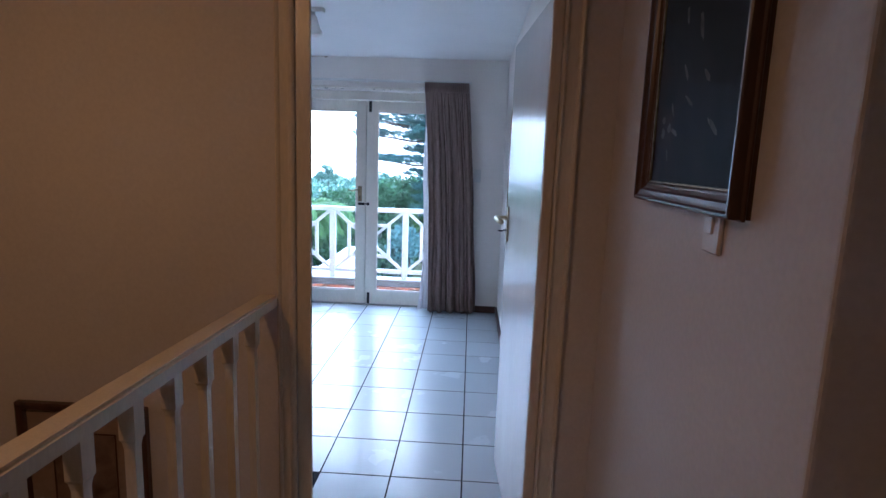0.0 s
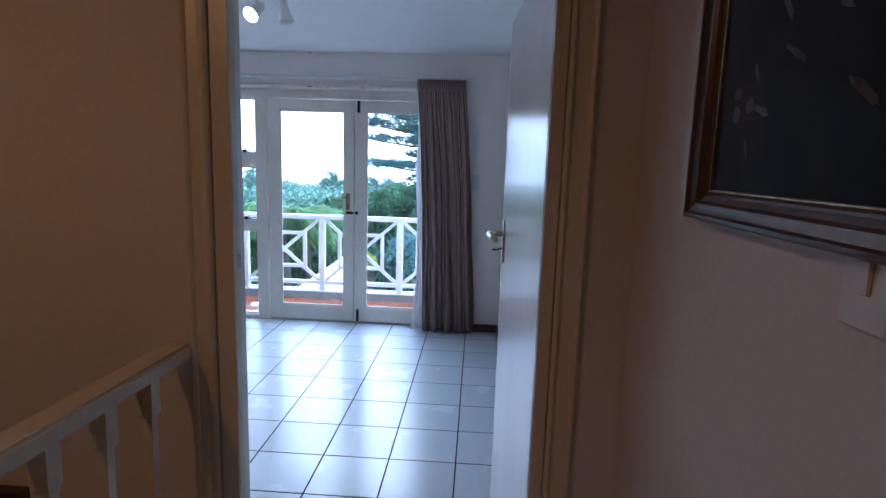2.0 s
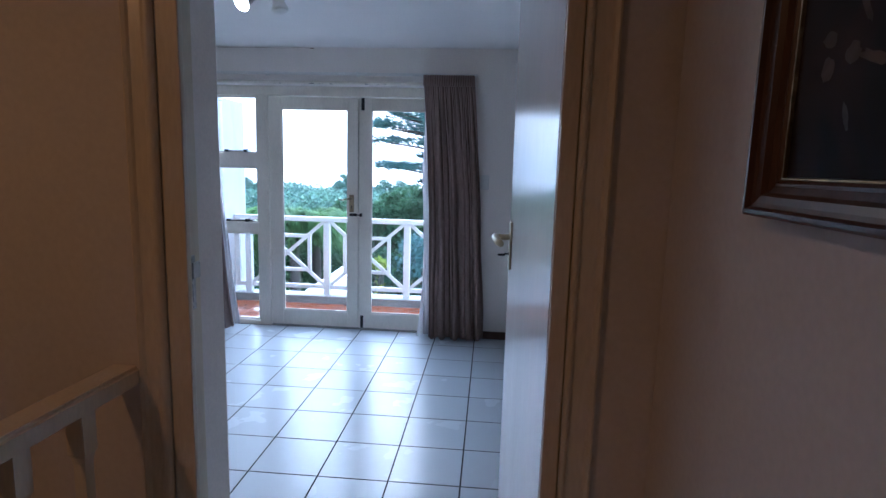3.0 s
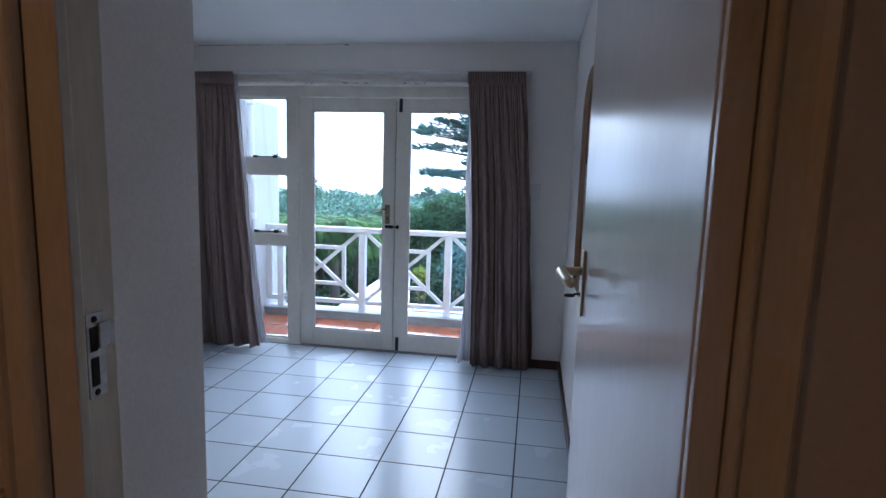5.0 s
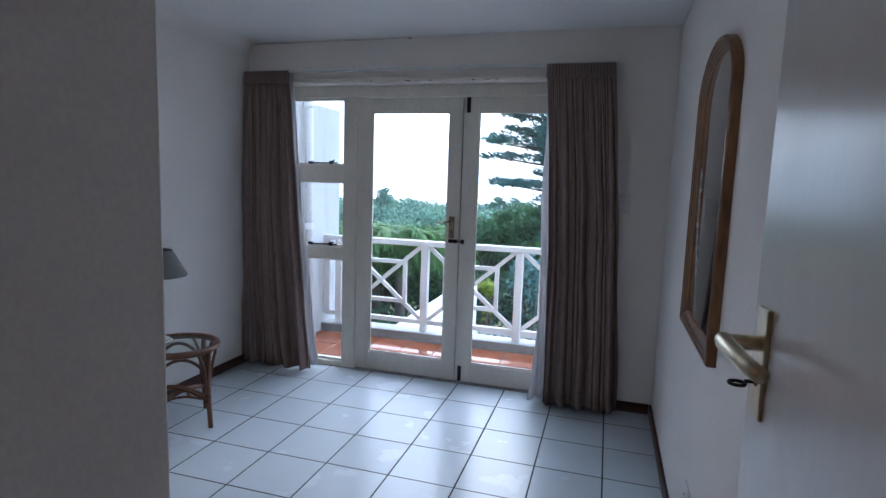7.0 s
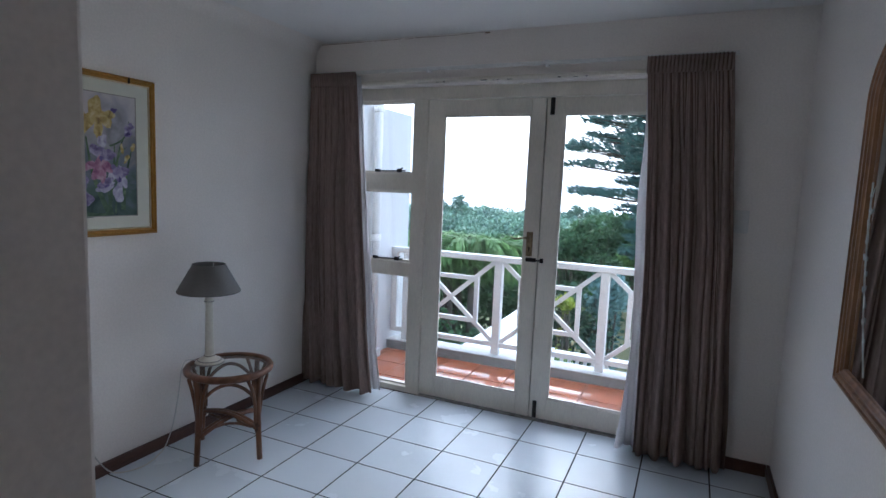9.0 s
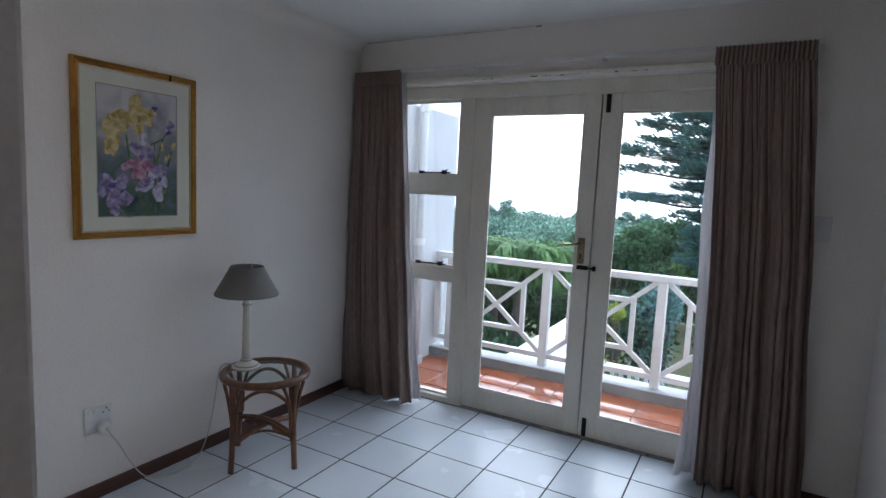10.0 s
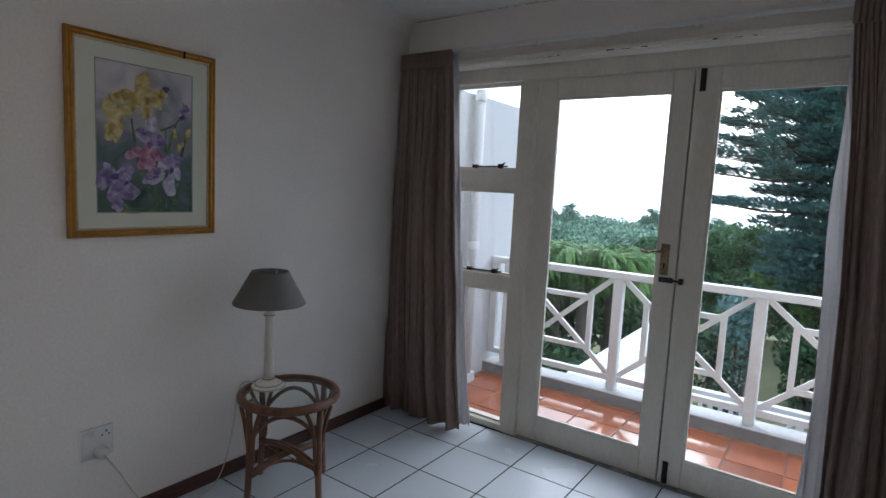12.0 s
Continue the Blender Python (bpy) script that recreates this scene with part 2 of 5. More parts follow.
structure("wall_back", boxes((LEFT - 0.15, PASS_L, DOORWALL, BACK, -0.1, CEIL + 0.1), bevel=0.006, segments=2), wall_paint, "white plaster wall with a rounded outer corner", "wall")
structure("wall_door", boxes(
    (WELL_L - 0.15, JAMB_L - 0.048, HALL, DOORWALL, -2.8, CEIL + 0.1),
    (JAMB_R + 0.049, 0.6, HALL, DOORWALL, -0.1, CEIL + 0.1),
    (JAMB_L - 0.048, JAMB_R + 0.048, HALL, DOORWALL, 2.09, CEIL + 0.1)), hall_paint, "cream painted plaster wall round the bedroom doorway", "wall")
structure("ceiling", boxes((LEFT - 0.15, RIGHT + 0.15, DOORWALL, WINDOW + 0.25, CEIL, CEIL + 0.2)), ceiling_paint, "flat white painted plaster ceiling", "ceiling")
structure("hall_ceiling", boxes((WELL_L - 0.15, 0.75, HALL_BACK - 0.15, HALL, CEIL, CEIL + 0.2)), ceiling_paint, "white painted plaster ceiling of the hall", "ceiling")

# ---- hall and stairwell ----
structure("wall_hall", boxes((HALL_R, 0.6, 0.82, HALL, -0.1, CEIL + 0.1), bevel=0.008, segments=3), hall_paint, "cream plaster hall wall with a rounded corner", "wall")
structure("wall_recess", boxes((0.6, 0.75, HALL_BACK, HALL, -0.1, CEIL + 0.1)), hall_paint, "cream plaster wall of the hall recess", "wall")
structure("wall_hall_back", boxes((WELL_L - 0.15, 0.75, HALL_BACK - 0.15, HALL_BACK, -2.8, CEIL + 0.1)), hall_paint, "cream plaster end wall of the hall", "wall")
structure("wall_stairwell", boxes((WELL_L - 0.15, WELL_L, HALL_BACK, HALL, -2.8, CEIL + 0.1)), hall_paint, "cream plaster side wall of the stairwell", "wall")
structure("hall_floor", boxes((-0.98, 0.6, HALL_BACK, HALL, -0.2, -0.004), (JAMB_L - 0.048, JAMB_R + 0.048, HALL, DOORWALL, -0.2, -0.004)), floor_tile, "pale tiled floor of the hall landing", "floor")
# unseen wall, added to stop daylight leaking in below the landing
structure("landing_light_stop", boxes((-0.98, -0.9, HALL_BACK, HALL, -2.8, -0.2)), hall_paint, "unseen cream plaster wall under the landing, added to keep daylight out", "wall")
structure("stairwell_floor", boxes((WELL_L, -0.98, HALL_BACK, HALL, -2.8, -2.7)), floor_tile, "pale floor at the foot of the stairwell", "floor")

# ---- cove between the left wall and the ceiling ----
bm = bmesh.new()
COVE = 0.09
rows = []
for y in (BACK, WINDOW):
    row = [bm.verts.new((LEFT, y, CEIL))]
    for i in range(11):
        a = math.pi / 2 * i / 10
        row.append(bm.verts.new((LEFT + COVE - COVE * math.cos(a), y, CEIL - COVE + COVE * math.sin(a))))
    rows.append(row)
for i in range(12):
    k = (i + 1) % 12
    bm.faces.new((rows[0][i], rows[0][k], rows[1][k], rows[1][i]))
bm.faces.new(list(reversed(rows[0])))
bm.faces.new(rows[1])
structure("cornice", bm, wall_paint, "soft plaster cove under the ceiling", "cornice")

# ---- skirting ----
structure("baseboard_left", boxes((LEFT, LEFT + 0.016, BACK, WINDOW, 0, 0.068), bevel=0.004), skirting_wood, "dark stained wooden skirting board", "skirting")
structure("baseboard_right", boxes((RIGHT - 0.016, RIGHT, DOORWALL, WINDOW, 0, 0.068), bevel=0.004), skirting_wood, "dark stained wooden skirting board", "skirting")
structure("baseboard_window", boxes((OPEN_R, RIGHT - 0.018, WINDOW - 0.016, WINDOW, 0, 0.068), bevel=0.004), skirting_wood, "dark stained wooden skirting board", "skirting")
structure("baseboard_window_left", boxes((LEFT + 0.018, OPEN_L, WINDOW - 0.016, WINDOW, 0, 0.068), bevel=0.004), skirting_wood, "dark stained wooden skirting board", "skirting")

# ---- door frame and architraves on the hall side ----
door_frame = tagged(new("door_1"), "cream painted door frame with a rounded architrave", "door frame", kind="structure")


REBATE = JAMB_L - 0.033
part("jamb", boxes((JAMB_L - 0.048, JAMB_L, HALL - 0.004, 1.985, 0, 2.06), (JAMB_L - 0.048, REBATE, 1.985, DOORWALL + 0.018, 0, 2.06), bevel=0.003, segments=2), frame_paint, door_frame)
part("jamb", boxes((JAMB_R, JAMB_R + 0.034, HALL - 0.004, HALL + 0.012, 0, 2.06), (JAMB_R + 0.034, JAMB_R + 0.048, HALL + 0.001, DOORWALL - 0.008, 0, 2.06), bevel=0.003, segments=2), frame_paint, door_frame)
part("head", boxes((JAMB_L - 0.048, JAMB_R + 0.048, HALL - 0.004, DOORWALL + 0.004, 2.06, 2.09), bevel=0.004), frame_paint, door_frame)


def architrave(place, length, width, bead):
    """A moulded board: a round bead on its inner edge, a flat, a rounded outer edge. place(across, out, along) puts it on the wall."""
    prof = [(0.0, 0.0)] + [(bead / 2 - bead / 2 * math.cos(math.pi * i / 8), 0.006 + 0.010 * math.sin(math.pi * i / 8)) for i in range(9)]
    prof += [(bead + 0.004, 0.0055), (width - 0.018, 0.008), (width - 0.014, 0.013), (width - 0.007, 0.016), (width - 0.002, 0.012), (width, 0.0)]
    bm = bmesh.new()
    ends = [[bm.verts.new(place(u, v, w)) for u, v in prof] for w in (0.0, length)]
    for i in range(len(prof)):
        k = (i + 1) % len(prof)
        bm.faces.new((ends[0][i], ends[0][k], ends[1][k], ends[1][i]))
    bm.faces.new(list(reversed(ends[0])))
    bm.faces.new(ends[1])
    return bm


part("architrave", architrave(lambda u, v, w: (JAMB_L - 0.050 - u, HALL - 0.004 - v, w), 2.07, 0.066, 0.022), frame_paint, door_frame)
part("architrave", architrave(lambda u, v, w: (JAMB_R + 0.036 + u, HALL - 0.004 - v, w), 2.07, 0.066, 0.014), frame_paint, door_frame)
part("architrave", architrave(lambda u, v, w: (JAMB_L - 0.116 + w, HALL - 0.004 - v, 2.072 + u), JAMB_R - JAMB_L + 0.218, 0.066, 0.014), frame_paint, door_frame)

# strike plate in the left jamb
strike = part("strike_plate", boxes((REBATE, REBATE + 0.003, 2.018, 2.052, 1.152, 1.278), bevel=0.001), steel, door_frame, "worn steel strike plate")
part("latch_hole", boxes((REBATE + 0.002, REBATE + 0.0042, 2.023, 2.036, 1.222, 1.258)), dark_iron, strike)
part("bolt_hole", boxes((REBATE + 0.002, REBATE + 0.0042, 2.023, 2.037, 1.170, 1.212)), dark_iron, strike)
part("latch_lip", boxes((REBATE + 0.002, REBATE + 0.008, 2.036, 2.066, 1.224, 1.262), bevel=0.0025, segments=2), steel, strike)
for z in (1.160, 1.269):
    part("screw", lathe(bmesh.new(), [(0.005, 0), (0.004, 0.002)], (REBATE + 0.003, 2.032, z), 12, Matrix.Rotation(radians(90), 3, "Y")), dark_iron, strike)

# ---- open door leaf, hung on the right jamb ----
door_turn = Matrix.Translation((0.067, 1.986, 0)) @ Matrix.Rotation(radians(94.0), 4, "Z")
open_door = tagged(new("door_2"), "cream semi-gloss painted flush door standing open against the wall", "door", kind="structure")
open_door.matrix_world = door_turn


def door_part(name, bm, mat, parent, label="", smooth=False):
    """Local to the leaf: x runs from the hinge to the free edge, y is its thickness, the room's side is +y."""
    ob = new(name, mesh_of(name, bm, mat, smooth))
    ob.parent = parent
    return tagged(ob, label)


LEAF = 0.802
door_part("leaf", boxes((0.0, LEAF, -0.036, 0.0, 0.008, 2.04), bevel=0.003, segments=2), door_paint, open_door)


def lever_set(side):
    """Long plate, lever and keyhole; side: +1 or -1 of the leaf."""
    y0 = 0.0 if side > 0 else -0.036
    xc = LEAF - 0.055
    ys = sorted((y0, y0 + side * 0.007))
    plate = door_part("handle_plate", boxes((xc - 0.02, xc + 0.02, ys[0], ys[1], 1.153, 1.315), bevel=0.0035, segments=3), brass, open_door, "satin brass handle plate")
    bm = bmesh.new()
    p0, p1 = Vector((xc, y0 + side * 0.006, 1.262)), Vector((xc, y0 + side * 0.05, 1.262))
    tube(bm, [p0, p1], 0.011, 14)
    tube(bm, [p1 + Vector((0.006, side * 0.004, 0)), p1 + Vector((-0.012, side * 0.006, 0)), p1 + Vector((-0.05, side * 0.006, 0)), p1 + Vector((-0.11, side * 0.004, -0.003)), p1 + Vector((-0.138, -side * 0.002, -0.005))],
         [0.012, 0.0135, 0.0125, 0.012, 0.0105], 14)
    door_part("lever", bm, brass, plate, "satin brass lever", True)
    door_part("keyhole", lathe(bmesh.new(), [(0.006, 0), (0.006, 0.002)], (xc, y0 + side * 0.0065, 1.205), 12, Matrix.Rotation(radians(-90 * side), 3, "X")), dark_iron, plate)
    return plate


room_side = lever_set(1)
hall_side = lever_set(-1)
# the key stands in the lock on the inner side
bm = bmesh.new()
kx, ky = LEAF - 0.055, 0.01
tube(bm, [(kx, ky - 0.004, 1.205), (kx, ky + 0.012, 1.205)], 0.0028, 8)
tube(bm, [(kx + 0.011 * math.cos(a), ky + 0.022 + 0.011 * math.sin(a), 1.201) for a in [2 * math.pi * i / 16 for i in range(16)]], 0.0026, 6, closed=True)
door_part("key", bm, dark_iron, room_side, "dark steel key in the lock")
door_part("latch_face", boxes((LEAF - 0.0005, LEAF + 0.002, -0.029, -0.007, 1.14, 1.31), bevel=0.0008), steel, open_door)

# ---- balcony doors and side light ----
FY0, FY1 = 5.685, 5.775
window_1 = tagged(new("window_1"), "cream painted timber side light with three panes", "window", kind="structure")
MUL_L, MUL_R = -2.135, -2.035
SIDE_L = OPEN_L + 0.06
part("frame_post", boxes((OPEN_L, SIDE_L, FY0, FY1, 0, HEAD), bevel=0.004), window_paint, window_1)
part("mullion", boxes((MUL_L, MUL_R, FY0 - 0.004, FY1, 0, 2.068), bevel=0.005, segments=2), window_paint, window_1)
part("sill", boxes((SIDE_L, MUL_L, FY0 - 0.002, FY1 + 0.02, 0, 0.04), bevel=0.004), window_paint, window_1)
for z0, z1 in ((0.855, 0.949), (1.448, 1.571)):
    part("transom", boxes((SIDE_L, MUL_L, FY0, FY1, z0 + 0.003, z1 - 0.003), bevel=0.005, segments=2), window_paint, window_1)
for z0, z1 in ((0.04, 0.858), (0.946, 1.451), (1.568, 2.068)):
    sash = part("sash", boxes((SIDE_L, SIDE_L + 0.022, FY0 + 0.03, FY0 + 0.06, z0, z1), (MUL_L - 0.022, MUL_L, FY0 + 0.03, FY0 + 0.06, z0, z1),
                              (SIDE_L + 0.022, MUL_L - 0.022, FY0 + 0.03, FY0 + 0.06, z0, z0 + 0.012), (SIDE_L + 0.022, MUL_L - 0.022, FY0 + 0.03, FY0 + 0.06, z1 - 0.02, z1)), window_paint, window_1)
    pane = part("pane", boxes((SIDE_L + 0.02, MUL_L - 0.02, FY0 + 0.043, FY0 + 0.047, z0 + 0.01, z1 - 0.015)), clear_glass, sash)
    pane.visible_shadow = False
for z in (0.952, 1.574):
    stay = bmesh.new()
    bar(stay, (-2.43, FY0 + 0.012, z + 0.008), (-2.20, FY0 + 0.012, z + 0.012), 0.012, 0.008, (0, 0, 1))
    box(stay, -2.44, -2.405, FY0 + 0.004, FY0 + 0.022, z, z + 0.02)
    box(stay, -2.262, -2.232, FY0 + 0.002, FY0 + 0.022, z, z + 0.026)
    bar(stay, (-2.235, FY0 + 0.01, z + 0.02), (-2.215, FY0 - 0.002, z + 0.032), 0.01, 0.006, (0, 0, 1))
    part("casement_stay", stay, dark_iron, window_1, "dark metal casement stay")
structure("window_head", boxes((SIDE_L, OPEN_R, FY0, FY1, 2.068, HEAD), bevel=0.004), window_paint, "cream painted timber head above the balcony doors", "window frame")
ledge = structure("window_trim", boxes((OPEN_L - 0.02, OPEN_R + 0.02, WINDOW - 0.03, WINDOW - 0.002, HEAD + 0.004, HEAD + 0.03), bevel=0.005), window_paint, "narrow white ledge over the balcony doors with chipped paint", "trim")
for k, (x, w) in enumerate(((-1.93, 0.02), (-1.88, 0.015), (-1.62, 0.04), (-1.55, 0.05), (-1.45, 0.03), (-1.14, 0.02), (-1.05, 0.03), (-0.98, 0.015))):
    part("chip", boxes((x, x + w, WINDOW - 0.0312, WINDOW - 0.0295, HEAD + 0.004, HEAD + 0.006 + 0.0015 * (k % 3))), dark_iron, ledge)
structure("threshold", boxes((MUL_R, OPEN_R, FY0 - 0.01, FY1 + 0.05, -0.06, 0.004), bevel=0.002), threshold_grey, "worn grey threshold under the balcony doors", "threshold")
structure("frame_post", boxes((-0.435, OPEN_R, FY0, FY1, 0.006, 2.068), bevel=0.004), window_paint, "cream painted timber post of the balcony doors", "window frame")


def glazed_leaf(number, x0, x1, g0, g1, label):
    leaf = tagged(new("door_%d" % number), label, "door", kind="structure")
    y0, y1 = FY0 + 0.008, FY0 + 0.052
    for a, b in ((x0, g0), (g1, x1)):
        part("stile", boxes((a, b, y0, y1, 0.012, 2.062), bevel=0.005, segments=2), window_paint, leaf)
    part("top_rail", boxes((g0, g1, y0 + 0.001, y1 - 0.001, 1.962, 2.062), bevel=0.004), window_paint, leaf)
    part("bottom_rail", boxes((g0, g1, y0 + 0.001, y1 - 0.001, 0.012, 0.15), bevel=0.004), window_paint, leaf)
    pane = part("pane", boxes((g0 - 0.008, g1 + 0.008, y0 + 0.02, y0 + 0.025, 0.142, 1.97)), clear_glass, leaf)
    pane.visible_shadow = False
    part("glazing_bead", boxes((g0, g0 + 0.012, y0 + 0.004, y0 + 0.02, 0.15, 1.962), (g1 - 0.012, g1, y0 + 0.004, y0 + 0.02, 0.15, 1.962),
                               (g0 + 0.012, g1 - 0.012, y0 + 0.004, y0 + 0.02, 0.15, 0.162), (g0 + 0.012, g1 - 0.012, y0 + 0.004, y0 + 0.02, 1.95, 1.962)), window_paint, leaf)
    return leaf


left_leaf = glazed_leaf(3, -2.028, -1.226, -1.917, -1.316, "cream painted glazed timber balcony door, shut")
right_leaf = glazed_leaf(4, -1.220, -0.440, -1.112, -0.560, "cream painted glazed timber balcony door with bolts, shut")
ly = FY0 + 0.008
part("meeting_bead", boxes((-1.246, -1.202, FY0 + 0.053, FY0 + 0.066, 0.02, 2.06), bevel=0.003), window_paint, right_leaf)
lock = part("lock_plate", boxes((-1.303, -1.262, ly - 0.006, ly, 1.07, 1.225), bevel=0.002), worn_brass, left_leaf, "worn brass lock plate")
part("keyhole", boxes((-1.287, -1.279, ly - 0.0075, ly - 0.005, 1.10, 1.13), bevel=0.001), dark_iron, lock)
bm = bmesh.new()
tube(bm, [(-1.283, ly - 0.004, 1.19), (-1.283, ly - 0.04, 1.19)], 0.008, 10)
tube(bm, [(-1.283, ly - 0.04, 1.19), (-1.32, ly - 0.044, 1.188), (-1.36, ly - 0.044, 1.178), (-1.385, ly - 0.04, 1.183), (-1.395, ly - 0.036, 1.192)], [0.008, 0.007, 0.006, 0.005, 0.004], 10)
part("lever", bm, worn_brass, lock, "", True)
latch = part("slide_latch", boxes((-1.30, -1.235, ly - 0.014, ly, 1.035, 1.06), bevel=0.002), dark_iron, left_leaf, "dark metal slide latch")
part("slide_bar", boxes((-1.29, -1.19, ly - 0.02, ly - 0.012, 1.043, 1.053), bevel=0.002), dark_iron, latch)
part("latch_keeper", boxes((-1.206, -1.186, ly - 0.022, ly, 1.034, 1.062), bevel=0.002), dark_iron, right_leaf, "dark metal latch keeper")
for z0, z1 in ((0.016, 0.13), (1.955, 2.06)):
    bolt = part("flush_bolt", boxes((-1.198, -1.172, ly - 0.008, ly, z0, z1), bevel=0.002), dark_iron, right_leaf, "dark metal door bolt")
    bm = bmesh.new()
    tube(bm, [(-1.185, ly - 0.013, z0 + 0.005), (-1.185, ly - 0.013, z1 - 0.005)], 0.005, 8)
    part("bolt_rod", bm, dark_iron, bolt)

# ---- balcony ----
KERB = 6.66
structure("balcony_slab", boxes((-3.05, 0.9, WINDOW + 0.25, 6.95, -0.3, -0.042), (OPEN_L, OPEN_R, FY1 + 0.0, WINDOW + 0.25, -0.3, -0.042)), terracotta_joint, "balcony slab under the terracotta tiles", "balcony floor")
structure("balcony_kerb", boxes((-3.0, 0.9, KERB, KERB + 0.19, -0.042, 0.047), bevel=0.008, segments=2), kerb_grey, "grey concrete kerb of the balcony", "kerb")
structure("kerb_coping", boxes((-3.0, 0.9, KERB - 0.004, KERB + 0.194, 0.047, 0.054), bevel=0.002), coping_grey, "white painted top of the balcony kerb", "kerb")
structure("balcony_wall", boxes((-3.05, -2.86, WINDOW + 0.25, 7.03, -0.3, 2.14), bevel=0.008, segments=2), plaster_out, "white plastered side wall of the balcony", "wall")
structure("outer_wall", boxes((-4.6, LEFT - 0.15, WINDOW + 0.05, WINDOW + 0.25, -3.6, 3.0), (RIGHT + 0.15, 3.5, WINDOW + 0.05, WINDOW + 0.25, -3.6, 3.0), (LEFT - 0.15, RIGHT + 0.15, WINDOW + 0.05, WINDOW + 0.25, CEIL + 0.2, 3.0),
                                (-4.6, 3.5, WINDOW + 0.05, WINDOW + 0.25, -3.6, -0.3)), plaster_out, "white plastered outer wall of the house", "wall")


# ---- curtains and their rail ----
def curtain(top0, top1, low0, low1, lining_edge, seed, label):
    """Gathered at the head, hanging in deep folds; lining_edge: the side on which the lining looks out."""
    rnd = random.Random(seed)
    height, yc = 2.215, 5.500
    ob = thing("curtain", ((low0 + low1) / 2, yc, 0.015), label, "curtain", "curtains at the balcony doors")
    waves = [(rnd.uniform(7, 9.5), rnd.uniform(0, 6.28), 0.6), (rnd.uniform(12, 15), rnd.uniform(0, 6.28), 0.35), (rnd.uniform(3, 4.5), rnd.uniform(0, 6.28), 0.3)]
    creases = [(rnd.uniform(8.5, 10), rnd.uniform(0, 3.14), 0.75), (rnd.uniform(4.2, 5.3), rnd.uniform(0, 3.14), 0.6)]
    gathers = rnd.uniform(20, 24)

    def sheet(u0, u1, nu, nv, back, z_low):
        bm = bmesh.new()
        grid = []
        for j in range(nv + 1):
            v = j / nv
            z = z_low + (height - z_low) * (1 - v)
            drop = min(1.0, v * 3.2)
            row = []
            for i in range(nu + 1):
                u = (u0 * v if u0 < 0 else u0) + ((1 + (u1 - 1) * v if u1 > 1 else u1) - (u0 * v if u0 < 0 else u0)) * i / nu
                x = (top0 + (top1 - top0) * u) * (1 - v) + (low0 + (low1 - low0) * u) * v
                bow = 0.018 * math.sin(math.pi * v) * (1 if top0 > -1 else -1)
                warp = u + 0.055 * noise.noise((u * 3.1, v * 0.9, seed)) + 0.02 * noise.noise((u * 9.0, v * 1.6, seed + 4))
                fold = 0.0
                for f, p, a in waves:
                    w = math.sin(f * 2 * math.pi * warp + p)
                    fold += a * math.copysign(abs(w) ** 0.72, w)
                fold *= 0.75 + 0.5 * noise.noise((u * 4.0, v * 1.3, seed + 7))
                pleat = 0.55 * math.sin(gathers * 2 * math.pi * (u + 0.01 * noise.noise((u * 20, 0, seed))))
                fold = fold * (1.0 if fold < 0 else 0.7)
                crease = 0.0
                for f, p, a in creases:
                    crease += a * (1 - abs(math.sin(f * math.pi * warp + p))) ** 5
                y = yc + back + (0.048 + 0.022 * v) * fold * drop + (0.050 + 0.012 * v) * crease * (0.25 + 0.75 * drop) + 0.012 * pleat * (1 - 0.8 * drop) + 0.012 * noise.noise((u * 9, v * 3, seed))
                x += bow + 0.014 * math.cos(waves[0][0] * 2 * math.pi * warp + waves[0][1]) * drop + 0.012 * noise.noise((u * 5, v * 4, seed + 9)) * drop
                row.append(bm.verts.new((x, y, z + 0.006 * math.sin(u * 40) * (v > 0.97))))
            grid.append(row)
        for a, b in zip(grid, grid[1:]):
            for i in range(nu):
                bm.faces.new((a[i], a[i + 1], b[i + 1], b[i]))
        return bm

    body = part("drape", sheet(0, 1, 240, 40, 0, 0.02), curtain_cloth, ob, "", True)
    body.modifiers.new("thickness", "SOLIDIFY").thickness = 0.003
    u0, u1 = (-0.17, 0.75) if lining_edge < 0 else (0.25, 1.09)
    lining = part("lining", sheet(u0, u1, 120, 30, 0.055, 0.03), lining_cloth, ob, "white cotton lining", True)
    lining.modifiers.new("thickness", "SOLIDIFY").thickness = 0.002
    bm = bmesh.new()
    n = 200
    rows = [[bm.verts.new((top0 + (top1 - top0) * i / n, yc - 0.012 + 0.010 * math.sin(gathers * 2 * math.pi * i / n), z + 0.004 * math.sin(gathers * 2 * math.pi * i / n + 1))) for i in range(n + 1)] for z in (height + 0.012, height - 0.035, height - 0.075)]
    for a, b in zip(rows, rows[1:]):
        for i in range(n):
            bm.faces.new((a[i], a[i + 1], b[i + 1], b[i]))
    head = part("pencil_pleat_heading", bm, curtain_cloth, ob, "", True)
    head.modifiers.new("thickness", "SOLIDIFY").thickness = 0.004
    return ob


curtain(-2.862, -2.492, -2.885, -2.318, 1, 3, "taupe brown lined curtain hanging in folds beside the side light")
curtain(-0.640, -0.222, -0.562, -0.062, -1, 8, "taupe brown lined curtain hanging in folds over the balcony door")

rail = thing("curtain_rail", (-1.54, 5.56, 2.232), "white plastic curtain track on wall brackets", "curtain rail")
part("track", boxes((-2.875, -0.20, 5.548, 5.562, 2.226, 2.248), bevel=0.003), white_plastic, rail)
for x in (-2.80, -1.983, -1.206, -0.28):
    part("bracket", boxes((x - 0.012, x + 0.012, 5.556, 5.60, 2.222, 2.255), (x - 0.006, x + 0.006, 5.54, 5.556, 2.215, 2.235), bevel=0.002), white_plastic, rail)

